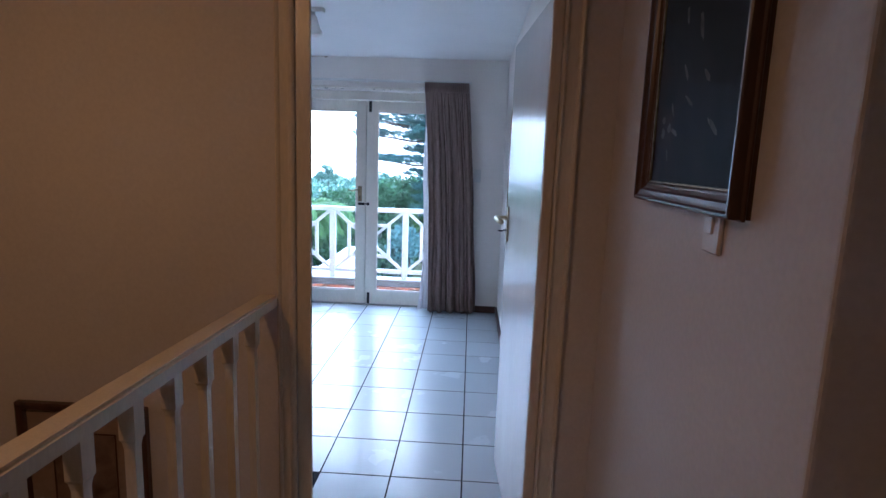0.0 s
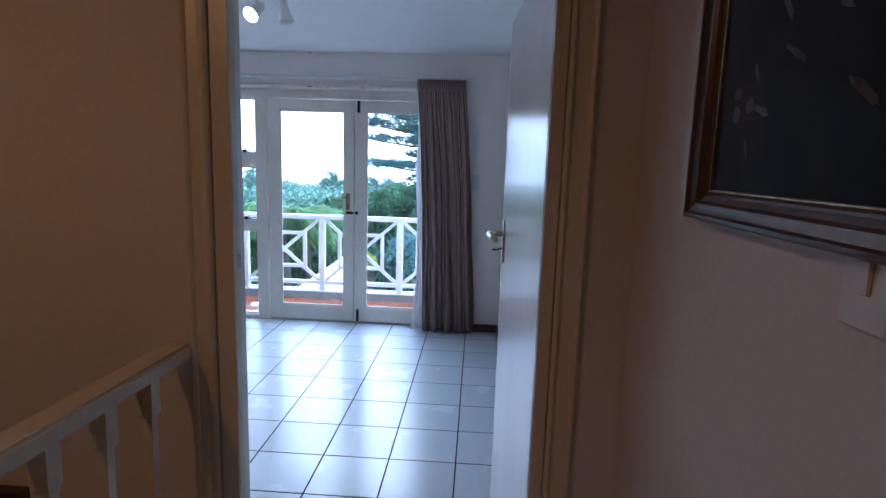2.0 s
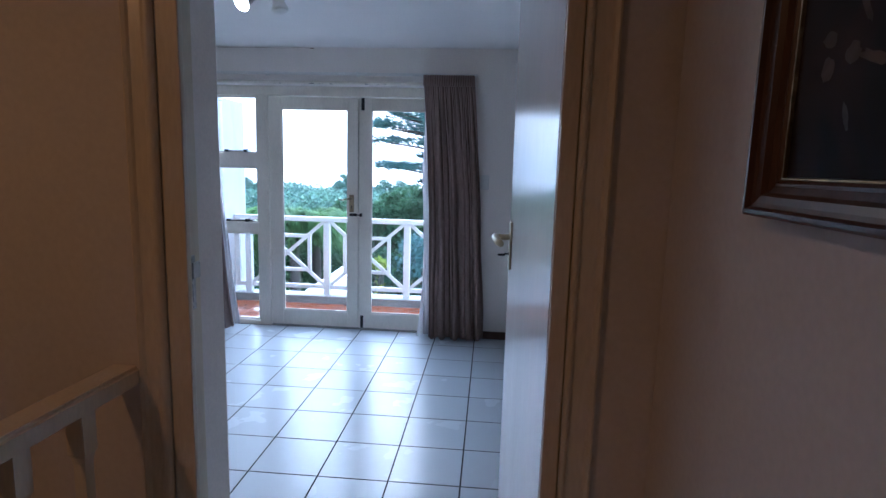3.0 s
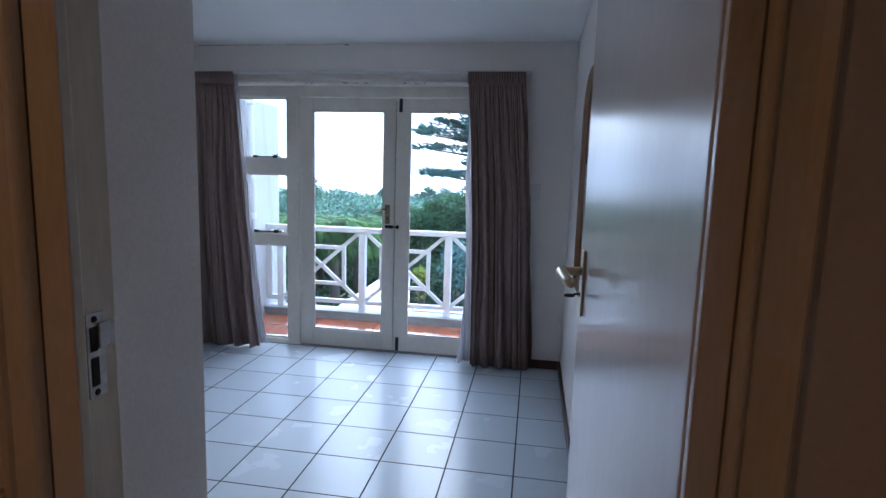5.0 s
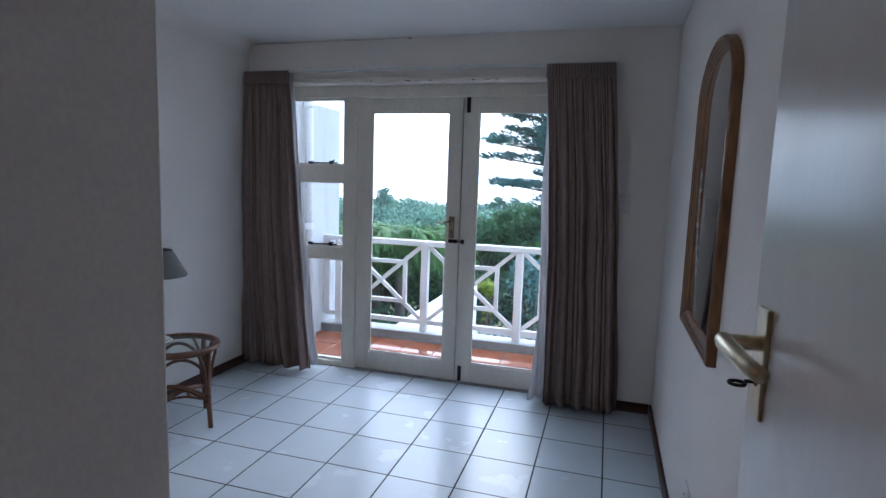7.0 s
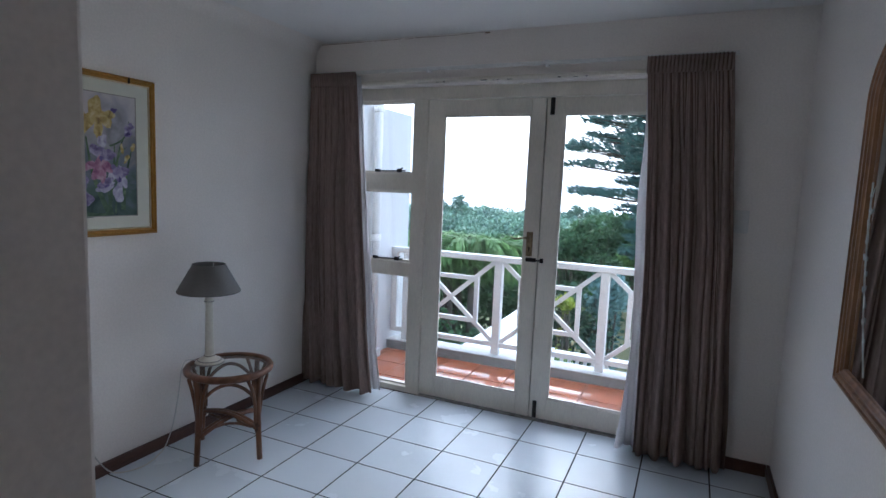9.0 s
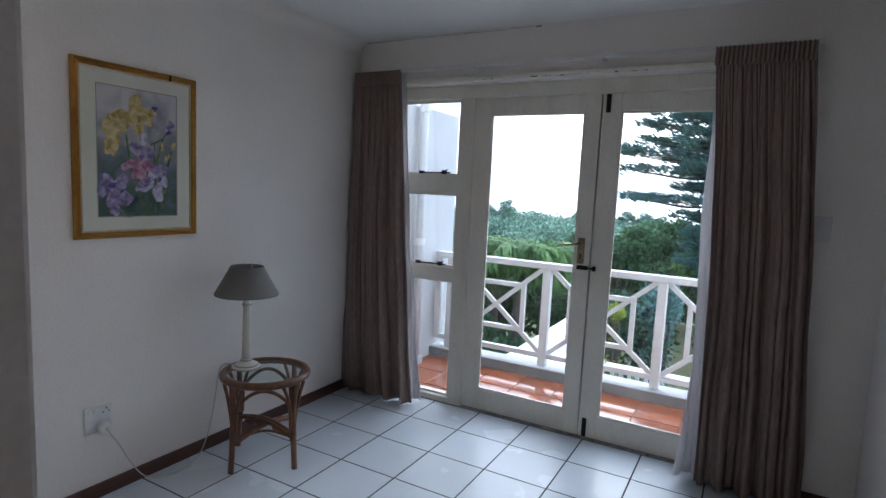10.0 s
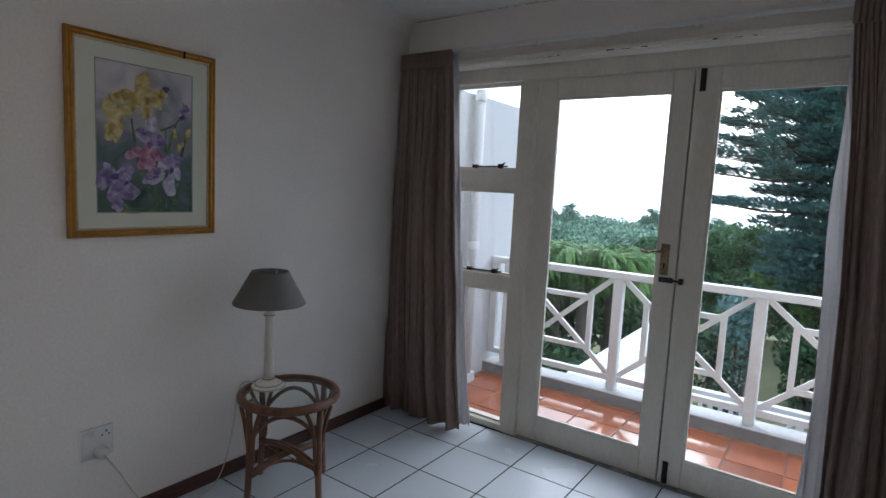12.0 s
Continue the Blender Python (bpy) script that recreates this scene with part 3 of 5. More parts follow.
crack_tone = material("crack_tone", (0.34, 0.26, 0.19), 0.9, vary=0.3, scale=20, grain=80)
rnd = random.Random(12)
crack = structure("crack_line", boxes((-2.88, -2.60, WINDOW - 0.0012, WINDOW, CEIL - 0.010, CEIL - 0.0065)), crack_tone, "brown hairline crack under the ceiling", "crack")
x = -2.60
while x < -1.6:
    w = rnd.uniform(0.05, 0.16)
    z = CEIL - rnd.uniform(0.007, 0.011)
    part("crack_piece", boxes((x, x + w, WINDOW - 0.0012, WINDOW, z, z + rnd.uniform(0.0012, 0.003))), crack_tone, crack)
    x += w + rnd.uniform(0.0, 0.03)
part("stain", boxes((-1.62, -1.585, WINDOW - 0.0012, WINDOW, CEIL - 0.014, CEIL - 0.008)), crack_tone, crack)

# ---- ceiling spotlight with two heads ----
spot = thing("ceiling_spotlight", (-1.30, 3.87, CEIL), "white ceiling spotlight with two heads, one of them lit", "ceiling light")
part("base_bar", boxes((-1.44, -1.16, 3.845, 3.895, CEIL - 0.028, CEIL), bevel=0.006, segments=2), white_plastic, spot)
bulb_glow = glowing("bulb_glow", (1.0, 0.86, 0.66), 18.0)
for x, aim, lit in ((-1.385, (-0.25, -0.75, -0.6), True), (-1.225, (0.22, -0.1, -1.0), False)):
    centre = Vector((x, 3.87, CEIL - 0.105))
    turn = Vector(aim).to_track_quat("Z", "Y").to_matrix()
    bm = bmesh.new()
    tube(bm, [(x, 3.87, CEIL - 0.028), (x, 3.87, CEIL - 0.07)], 0.008, 10)
    part("stem", bm, white_plastic, spot)
    head = part("head", lathe(bmesh.new(), [(0.018, -0.06), (0.026, -0.05), (0.028, -0.01), (0.033, 0.03), (0.046, 0.062), (0.046, 0.066), (0.042, 0.066)], centre, 24, turn), white_plastic, spot, "", True)
    part("bulb", lathe(bmesh.new(), [(0.041, 0.066), (0.038, 0.072), (0.026, 0.078), (0.006, 0.081)], centre, 24, turn), bulb_glow if lit else white_plastic, head, "lit bulb" if lit else "unlit white bulb", True)

# ---- arched mirror on the right-hand wall ----
MY, MZ0, MZ1, MW = 4.058, 0.922, 2.000, 0.668
mirror = thing("wall_mirror", (RIGHT, MY, MZ0), "arched wall mirror in a brown wooden frame", "mirror")


def arch(inset, n=24):
    """Outline of the arch, from the lower far corner round the top."""
    w = MW / 2 - inset
    spring = MZ1 - 0.20
    pts = [(MY + w, MZ0 + inset), (MY + w, spring)]
    for i in range(1, n):
        a = math.pi * i / n
        pts.append((MY + w * math.cos(a), spring + (MZ1 - inset - spring) * math.sin(a)))
    return pts + [(MY - w, spring), (MY - w, MZ0 + inset)]


def moulding(outlines, x_base):
    """A frame between outlines of (inset, how far it stands off the wall)."""
    bm = bmesh.new()
    rings = [[bm.verts.new((x_base - off, y, z)) for y, z in arch(inset)] for inset, off in outlines]
    for a, b in zip(rings, rings[1:]):
        for i in range(len(a)):
            bm.faces.new((a[i], a[(i + 1) % len(a)], b[(i + 1) % len(a)], b[i]))
    return bm


part("frame", moulding([(0.0, 0.0), (0.0, 0.026), (0.004, 0.032), (0.012, 0.033), (0.016, 0.027), (0.020, 0.029), (0.028, 0.028), (0.032, 0.022), (0.038, 0.022), (0.044, 0.016), (0.050, 0.014), (0.052, 0.006)], RIGHT), mirror_wood, mirror)
bm = bmesh.new()
bm.faces.new([bm.verts.new((RIGHT - 0.008, y, z)) for y, z in arch(0.05)])
part("mirror_glass", bm, mirror_face, mirror, "silvered mirror glass")

# a frosted spray of flowers etched up the far side of the glass
frost = material("frost", (0.62, 0.68, 0.66), 0.6, vary=0.1, scale=30)
bm = bmesh.new()
rnd = random.Random(9)
stem = [Vector((RIGHT - 0.0088, 4.16 + 0.15 * (1 - (1 - t) ** 2), 1.00 + 0.56 * t)) for t in [k / 12 for k in range(13)]]
tube(bm, stem, 0.0018, 5)
for k in range(26):
    p = stem[2 + k * 10 // 26]
    a, L, W = rnd.uniform(0.3, 2.8), rnd.uniform(0.018, 0.042), rnd.uniform(0.005, 0.011)
    d, n = Vector((0, math.cos(a), math.sin(a))), Vector((0, -math.sin(a), math.cos(a)))
    q = Vector((-0.0004 - 0.00005 * k, 0, 0)) + p
    bm.faces.new([bm.verts.new(q + d * L * u + n * W * v) for u, v in ((0, 0), (0.3, 0.8), (0.65, 0.9), (1, 0), (0.65, -0.9), (0.3, -0.8))])
part("etched_flower_spray", bm, frost, mirror, "frosted flower spray etched on the glass")

# ---- switches and sockets ----
def wall_plate(name, at, wide, high, normal, label, category, rockers=(), holes=()):
    """A plate on a wall; normal: the axis and sign of the wall's face. rockers, holes: places on the plate across and up."""
    ob = thing(name, at, label, category)
    axis, sign = normal
    def slab(u, v, w, h, d0, d1, bevel):
        lo, hi = sorted((sign * d0, sign * d1))
        if axis == "x":
            return boxes((at[0] + lo, at[0] + hi, at[1] + u - w / 2, at[1] + u + w / 2, at[2] + v - h / 2, at[2] + v + h / 2), bevel=bevel)
        return boxes((at[0] + u - w / 2, at[0] + u + w / 2, at[1] + lo, at[1] + hi, at[2] + v - h / 2, at[2] + v + h / 2), bevel=bevel)
    part("plate", slab(0, 0, wide, high, 0, 0.009, 0.003), white_plastic, ob)
    for u, v, w, h in rockers:
        part("rocker", slab(u, v, w, h, 0.008, 0.013, 0.002), white_plastic, ob)
    for u, v, w, h in holes:
        part("hole", slab(u, v, w, h, 0.0085, 0.0096, 0), dark_iron, ob)
    return ob


wall_plate("light_switch", (-0.112, WINDOW, 1.37), 0.072, 0.122, ("y", -1), "white plastic light switch plate beside the curtain", "switch", [(0, 0.012, 0.022, 0.036)])
wall_plate("socket", (RIGHT, 4.0, 0.335), 0.12, 0.075, ("x", -1), "white plastic wall socket above the skirting", "socket", [(-0.035, 0.02, 0.016, 0.02)], [(0.02, 0, 0.007, 0.012), (0.035, -0.012, 0.006, 0.006), (0.005, -0.012, 0.006, 0.006)])
socket = wall_plate("socket", (LEFT, 3.768, 0.375), 0.122, 0.128, ("x", 1), "white plastic wall socket with a plug in it", "socket", [(-0.04, 0.04, 0.016, 0.022), (-0.015, 0.04, 0.016, 0.022)], [(0.035, 0.04, 0.006, 0.01), (0.045, 0.025, 0.006, 0.006), (0.02, 0.025, 0.006, 0.006)])
wall_plate("light_switch", (HALL_R, 1.165, 1.428), 0.07, 0.115, ("x", -1), "white plastic light switch plate under the framed painting", "switch", [(0, -0.005, 0.02, 0.034)], [(0, 0.03, 0.008, 0.008)])
plug = thing("plug", (LEFT + 0.009, 3.78, 0.335), "white round plug pushed into the wall socket", "plug")
part("body", lathe(bmesh.new(), [(0.026, 0), (0.027, 0.006), (0.024, 0.03), (0.016, 0.038)], (LEFT + 0.010, 3.78, 0.335), 20, Matrix.Rotation(radians(90), 3, "Y")), white_plastic, plug, "", True)
bm = bmesh.new()
flex = [(LEFT + 0.046, 3.78, 0.333), (LEFT + 0.058, 3.79, 0.31), (LEFT + 0.06, 3.83, 0.24), (LEFT + 0.055, 3.88, 0.14), (LEFT + 0.05, 3.93, 0.06), (LEFT + 0.055, 3.97, 0.02), (LEFT + 0.075, 4.02, 0.006), (LEFT + 0.10, 4.10, 0.005),
        (LEFT + 0.07, 4.20, 0.005), (LEFT + 0.05, 4.27, 0.03), (LEFT + 0.06, 4.31, 0.14), (LEFT + 0.08, 4.33, 0.30), (LEFT + 0.09, 4.345, 0.44), (LEFT + 0.11, 4.36, 0.492), (LEFT + 0.16, 4.39, 0.494), (LEFT + 0.18, 4.40, 0.494)]
curve = []
for i in range(len(flex) - 1):
    p0, p1, p2, p3 = (Vector(flex[max(0, min(len(flex) - 1, i + k))]) for k in (-1, 0, 1, 2))
    for s in range(5):
        t = s / 5
        curve.append(0.5 * ((2 * p1) + (p2 - p0) * t + (2 * p0 - 5 * p1 + 4 * p2 - p3) * t * t + (3 * p1 - p0 - 3 * p2 + p3) * t ** 3))
tube(bm, curve + [Vector(flex[-1])], 0.003, 8)
part("cord", bm, cord_white, plug, "thin white lamp cord", True)

# ---- cane side table with a glass top ----
TC = Vector((-2.572, 4.452, 0))
TOP = 0.483
table = thing("side_table", TC, "round brown cane side table with a glass top", "side table")


def ring_points(r, z, n=40):
    return [(TC.x + r * math.cos(2 * math.pi * i / n), TC.y + r * math.sin(2 * math.pi * i / n), z) for i in range(n)]


def disc(r, z):
    bm = bmesh.new()
    bm.faces.new([bm.verts.new(p) for p in ring_points(r, z, 48)])
    return bm


part("top_ring", lathe(bmesh.new(), [(0.196, TOP - 0.030), (0.214, TOP - 0.036), (0.228, TOP - 0.026), (0.232, TOP - 0.012), (0.224, TOP), (0.205, TOP + 0.003), (0.194, TOP - 0.004), (0.193, TOP - 0.020)], TC, 48, hollow=True), cane, table, "thick bent cane rim", True)
part("glass_top", disc(0.196, TOP - 0.006), table_glass, table, "clear glass disc").visible_shadow = False
legs = [TC + Vector((0.218 * math.cos(a), 0.218 * math.sin(a), 0)) for a in [radians(d) for d in (-92, -1, 90, 178)]]
for f in legs:
    out = (f - TC).normalized()
    bm = bmesh.new()
    tube(bm, [f, f - out * 0.008 + Vector((0, 0, 0.12)), f - out * 0.014 + Vector((0, 0, 0.3)), f - out * 0.006 + Vector((0, 0, TOP - 0.03))], [0.0145, 0.0145, 0.014, 0.014], 12)
    leg = part("leg", bm, cane, table, "", True)
    side = out.cross(Vector((0, 0, 1)))
    for s in (-1, 1):
        bm = bmesh.new()
        low = f - out * 0.020 + side * 0.012 * s + Vector((0, 0, 0.20))
        top = TC + (out * 0.205 + side * 0.07 * s) + Vector((0, 0, TOP - 0.034))
        tube(bm, arc(low, top, out * 0.004 + Vector((0, 0, 0.02)) - side * 0.012 * s, 10), 0.009, 8)
        part("side_cane", bm, cane, leg, "", True)
    bm = bmesh.new()
    tube(bm, [f - out * 0.0135 + Vector((0, 0, z)) for z in (0.15, 0.165, 0.19, 0.205)], [0.016, 0.0175, 0.0175, 0.016], 12)
    part("binding", bm, cane_wrap, leg, "dark cane binding")
for i in range(4):
    a, b = legs[i], legs[(i + 1) % 4]
    mid = ((a + b) / 2 - TC).normalized()
    bm = bmesh.new()
    pts = [a.lerp(b, t) * 1 + (TC - a.lerp(b, t)) * 0.07 + mid * 0.03 * math.sin(math.pi * t) + Vector((0, 0, 0.30 + 0.13 * math.sin(math.pi * t) ** 0.7)) for t in [k / 16 for k in range(17)]]
    tube(bm, pts, 0.0095, 8)
    part("arch", bm, cane, table, "", True)
for i in range(2):
    a, b = legs[i], legs[i + 2]
    for off in (-0.011, 0.011):
        bm = bmesh.new()
        side = (b - a).normalized().cross(Vector((0, 0, 1)))
        tube(bm, [a.lerp(b, t) * 1 + (TC - a.lerp(b, t)) * 0.06 + side * off + Vector((0, 0, 0.150 + 0.022 * i + 0.035 * math.sin(math.pi * t))) for t in [k / 14 for k in range(15)]], 0.0105, 8)
        part("stretcher", bm, cane, table, "", True)
for i in range(4):
    a, b = legs[i], legs[(i + 1) % 4]
    p, q = TC.lerp(a, 0.72) + Vector((0, 0, 0.165)), TC.lerp(b, 0.72) + Vector((0, 0, 0.165))
    bm = bmesh.new()
    tube(bm, arc(p, q, (TC - (a + b) / 2) * 0.45, 12), 0.0075, 8)
    part("curved_brace", bm, cane, table, "", True)

# ---- table lamp ----
LC = Vector((-2.670, 4.408, TOP + 0.0))
desk_lamp = thing("table_lamp", LC, "cream wooden table lamp with a grey fabric shade, unlit", "table lamp")
part("base", lathe(bmesh.new(), [(0.070, 0.004), (0.074, 0.010), (0.072, 0.016), (0.060, 0.022), (0.056, 0.028), (0.040, 0.036), (0.028, 0.046), (0.025, 0.055)], LC, 40), lamp_cream, desk_lamp, "", True)
for r, z in ((0.0745, 0.010), (0.060, 0.0235), (0.0275, 0.048)):
    bm = bmesh.new()
    tube(bm, [(LC.x + r * math.cos(2 * math.pi * i / 40), LC.y + r * math.sin(2 * math.pi * i / 40), LC.z + z) for i in range(40)], 0.0028, 6, closed=True)
    part("trim_ring", bm, lamp_trim, desk_lamp, "olive grey painted ring", True)
part("column", lathe(bmesh.new(), [(0.024, 0.052), (0.0225, 0.10), (0.0195, 0.30), (0.0185, 0.335), (0.023, 0.340), (0.023, 0.352), (0.0185, 0.357), (0.0185, 0.385), (0.012, 0.392)], LC, 28), lamp_cream, desk_lamp, "", True)
bm = bmesh.new()
tube(bm, [(LC.x + 0.0235 * math.cos(2 * math.pi * i / 28), LC.y + 0.0235 * math.sin(2 * math.pi * i / 28), LC.z + 0.346) for i in range(28)], 0.0025, 6, closed=True)
part("trim_ring", bm, lamp_trim, desk_lamp, "olive grey painted ring", True)
bm = bmesh.new()
rings = [[bm.verts.new((LC.x + r * math.cos(2 * math.pi * i / 48), LC.y + r * math.sin(2 * math.pi * i / 48), LC.z + z)) for i in range(48)] for r, z in ((0.160, 0.399), (0.161, 0.404), (0.084, 0.543), (0.083, 0.548), (0.081, 0.546), (0.081, 0.541), (0.157, 0.404), (0.157, 0.400))]
for a, b in zip(rings, rings[1:] + rings[:1]):
    for i in range(48):
        bm.faces.new((a[i], a[(i + 1) % 48], b[(i + 1) % 48], b[i]))
part("shade", bm, shade_cloth, desk_lamp, "grey fabric shade", True)
bm = bmesh.new()
for k in range(3):
    a = 2 * math.pi * k / 3
    tube(bm, [(LC.x, LC.y, LC.z + 0.43), (LC.x + 0.082 * math.cos(a), LC.y + 0.082 * math.sin(a), LC.z + 0.542)], 0.0018, 6)
tube(bm, [(LC.x, LC.y, LC.z + 0.385), (LC.x, LC.y, LC.z + 0.44)], 0.012, 10)
part("shade_carrier", bm, steel, desk_lamp)

# ---- flower picture on the left wall ----
PY0, PY1, PZ0, PZ1 = 3.684, 4.264, 1.190, 1.952
IY0, IY1, IZ0, IZ1 = 3.784, 4.162, 1.285, 1.858
picture = thing("flower_picture", (LEFT, (PY0 + PY1) / 2, PZ0), "watercolour of yellow and purple irises in a gold frame", "picture")


def frame_ring(y0, y1, z0, z1, profile, wall, sign):
    """A mitred frame on a wall of constant x; profile: (inset, standing off the wall)."""
    bm = bmesh.new()
    rings = []
    for inset, off in profile:
        rings.append([bm.verts.new((wall + sign * off, y, z)) for y, z in ((y0 + inset, z0 + inset), (y1 - inset, z0 + inset), (y1 - inset, z1 - inset), (y0 + inset, z1 - inset))])
    for a, b in zip(rings, rings[1:]):
        for i in range(4):
            bm.faces.new((a[i], a[(i + 1) % 4], b[(i + 1) % 4], b[i]))
    return bm


part("frame", frame_ring(PY0, PY1, PZ0, PZ1, [(0, 0), (0, 0.018), (0.003, 0.025), (0.007, 0.026), (0.010, 0.018), (0.013, 0.017), (0.016, 0.021), (0.020, 0.022), (0.023, 0.014), (0.027, 0.013), (0.029, 0.004)], LEFT, 1), gold_frame, picture, "gold painted wooden frame")
part("inner_slip", frame_ring(PY0 + 0.0275, PY1 - 0.0275, PZ0 + 0.0275, PZ1 - 0.0275, [(0, 0.010), (0, 0.0155), (0.003, 0.018), (0.006, 0.0165), (0.008, 0.010)], LEFT, 1), brass, picture, "bright gilt inner edge")
part("hanging_pin", boxes((LEFT + 0.02, LEFT + 0.028, 4.118, 4.124, PZ1 - 0.03, PZ1 - 0.002)), dark_iron, picture)
F = LEFT + 0.008
bm = bmesh.new()
for a, b, c, d in ((PY0 + 0.03, IY0, PZ0 + 0.03, PZ1 - 0.03), (IY1, PY1 - 0.03, PZ0 + 0.03, PZ1 - 0.03), (IY0, IY1, PZ0 + 0.03, IZ0), (IY0, IY1, IZ1, PZ1 - 0.03)):
    box(bm, F, F + 0.003, a, b, c, d)
part("mount", bm, mat_board, picture, "pale cream card mount")
part("mount_line", frame_ring(IY0 - 0.002, IY1 + 0.002, IZ0 - 0.002, IZ1 + 0.002, [(0, 0.0108), (0, 0.0118), (0.004, 0.0118), (0.004, 0.0100)], LEFT, 1), lamp_trim, picture)


def watercolour(name, stops, scale):
    m = bpy.data.materials.new(name)
    m.use_nodes = True
    n, l = m.node_tree.nodes, m.node_tree.links
    co, tx, rp = n.new("ShaderNodeTexCoord"), n.new("ShaderNodeTexNoise"), n.new("ShaderNodeValToRGB")
    tx.inputs["Scale"].default_value, tx.inputs["Detail"].default_value, tx.inputs["Distortion"].default_value = scale, 3, 0.6
    l.new(co.outputs["Object"], tx.inputs["Vector"])
    l.new(tx.outputs["Fac"], rp.inputs[0])
    e = rp.color_ramp.elements
    e[0].position, e[0].color = 0.3, (*stops[0], 1)
    e[1].position, e[1].color = 0.7, (*stops[-1], 1)
    for k, c in enumerate(stops[1:-1]):
        q = e.new(0.3 + 0.4 * (k + 1) / (len(stops) - 1))
        q.color = (*c, 1)
    l.new(rp.outputs[0], n["Principled BSDF"].inputs["Base Color"])
    n["Principled BSDF"].inputs["Roughness"].default_value = 0.7
    return m




def wash_paper(name):
    """A wet wash that runs from pale mauve at the head of the sheet to deep green at its foot."""
    m = bpy.data.materials.new(name)
    m.use_nodes = True
    n, l = m.node_tree.nodes, m.node_tree.links
    co, xyz, tx, rise, add, rp = (n.new("ShaderNode" + k) for k in ("TexCoord", "SeparateXYZ", "TexNoise", "MapRange", "Math", "ValToRGB"))
    tx.inputs["Scale"].default_value, tx.inputs["Detail"].default_value, tx.inputs["Distortion"].default_value = 8, 4, 0.8
    rise.inputs["From Min"].default_value, rise.inputs["From Max"].default_value = 0.10, 0.66
    rise.inputs["To Min"].default_value, rise.inputs["To Max"].default_value = -0.36, 0.40
    add.operation = "ADD"
    l.new(co.outputs["Object"], xyz.inputs[0])
    l.new(co.outputs["Object"], tx.inputs["Vector"])
    l.new(xyz.outputs["Z"], rise.inputs["Value"])
    l.new(tx.outputs["Fac"], add.inputs[0])
    l.new(rise.outputs[0], add.inputs[1])
    l.new(add.outputs[0], rp.inputs[0])
    e = rp.color_ramp.elements
    e[0].position, e[0].color = 0.05, (0.035, 0.07, 0.06, 1)
    e[1].position, e[1].color = 0.92, (0.58, 0.54, 0.54, 1)
    for p, c in ((0.30, (0.10, 0.15, 0.13, 1)), (0.45, (0.17, 0.20, 0.24, 1)), (0.60, (0.27, 0.27, 0.27, 1)), (0.75, (0.42, 0.40, 0.45, 1))):
        e.new(p).color = c
    l.new(rp.outputs[0], n["Principled BSDF"].inputs["Base Color"])
    n["Principled BSDF"].inputs["Roughness"].default_value = 0.7
    return m


wash = wash_paper("wash")
paint = {
    "yellow": watercolour("paint_yellow", [(0.28, 0.19, 0.06), (0.52, 0.40, 0.14), (0.66, 0.58, 0.34)], 30),
    "violet": watercolour("paint_violet", [(0.12, 0.09, 0.22), (0.28, 0.23, 0.40), (0.50, 0.46, 0.60)], 32),
    "pink": watercolour("paint_pink", [(0.24, 0.08, 0.18), (0.44, 0.22, 0.32), (0.58, 0.40, 0.48)], 32),
    "lilac": watercolour("paint_lilac", [(0.30, 0.27, 0.42), (0.50, 0.47, 0.58), (0.66, 0.65, 0.70)], 32),
    "deep": watercolour("paint_deep", [(0.06, 0.04, 0.16), (0.16, 0.12, 0.34)], 24),
    "leaf": watercolour("paint_leaf", [(0.04, 0.08, 0.05), (0.10, 0.16, 0.09), (0.22, 0.30, 0.18)], 14),
}
part("painted_ground", boxes((F, F + 0.0022, IY0, IY1, IZ0, IZ1)), wash, picture, "grey green and mauve watercolour wash")
layer = [F + 0.0026]


def on_sheet(u, v):
    return IY0 + u * (IY1 - IY0), IZ1 - v * (IZ1 - IZ0)


def petals(name, colour, blobs, seed):
    """Painted petals: (u, v, length, width, direction in degrees), each a wavy outline on its own thin layer."""
    rnd = random.Random(seed)
    for u, v, length, width, aim in blobs:
        bm = bmesh.new()
        y, z = on_sheet(u, v)
        layer[0] += 0.00004
        vs = []
        w1, w2 = rnd.uniform(0, 6), rnd.uniform(0, 6)
        for i in range(30):
            a = 2 * math.pi * i / 30
            r = 1 + 0.13 * math.sin(3 * a + w1) + 0.09 * math.sin(5 * a + w2) + rnd.uniform(-0.03, 0.03)
            du, dv = 0.96 * length * r * math.cos(a), 1.02 * width * r * math.sin(a) * (0.75 + 0.25 * math.cos(a))
            ca, sa = math.cos(radians(aim)), math.sin(radians(aim))
            vs.append(bm.verts.new((layer[0], y + du * ca - dv * sa, z + du * sa + dv * ca)))
        bm.faces.new(vs)
        part(name, bm, paint[colour], picture)


def stems(name, colour, lines):
    for (u0, v0), (u1, v1), bend, w in lines:
        bm = bmesh.new()
        layer[0] += 0.00004
        (y0, z0), (y1, z1) = on_sheet(u0, v0), on_sheet(u1, v1)
        d = Vector((y1 - y0, z1 - z0))
        nrm = Vector((-d.y, d.x)).normalized()
        left, right = [], []
        for i in range(11):
            t = i / 10
            p = Vector((y0, z0)) + d * t + nrm * bend * math.sin(math.pi * t)
            ww = w * (1 - 0.75 * t)
            left.append(bm.verts.new((layer[0], *(p + nrm * ww))))
            right.append(bm.verts.new((layer[0], *(p - nrm * ww))))
        for i in range(10):
            bm.faces.new((left[i], left[i + 1], right[i + 1], right[i]))
        part(name, bm, paint[colour], picture)


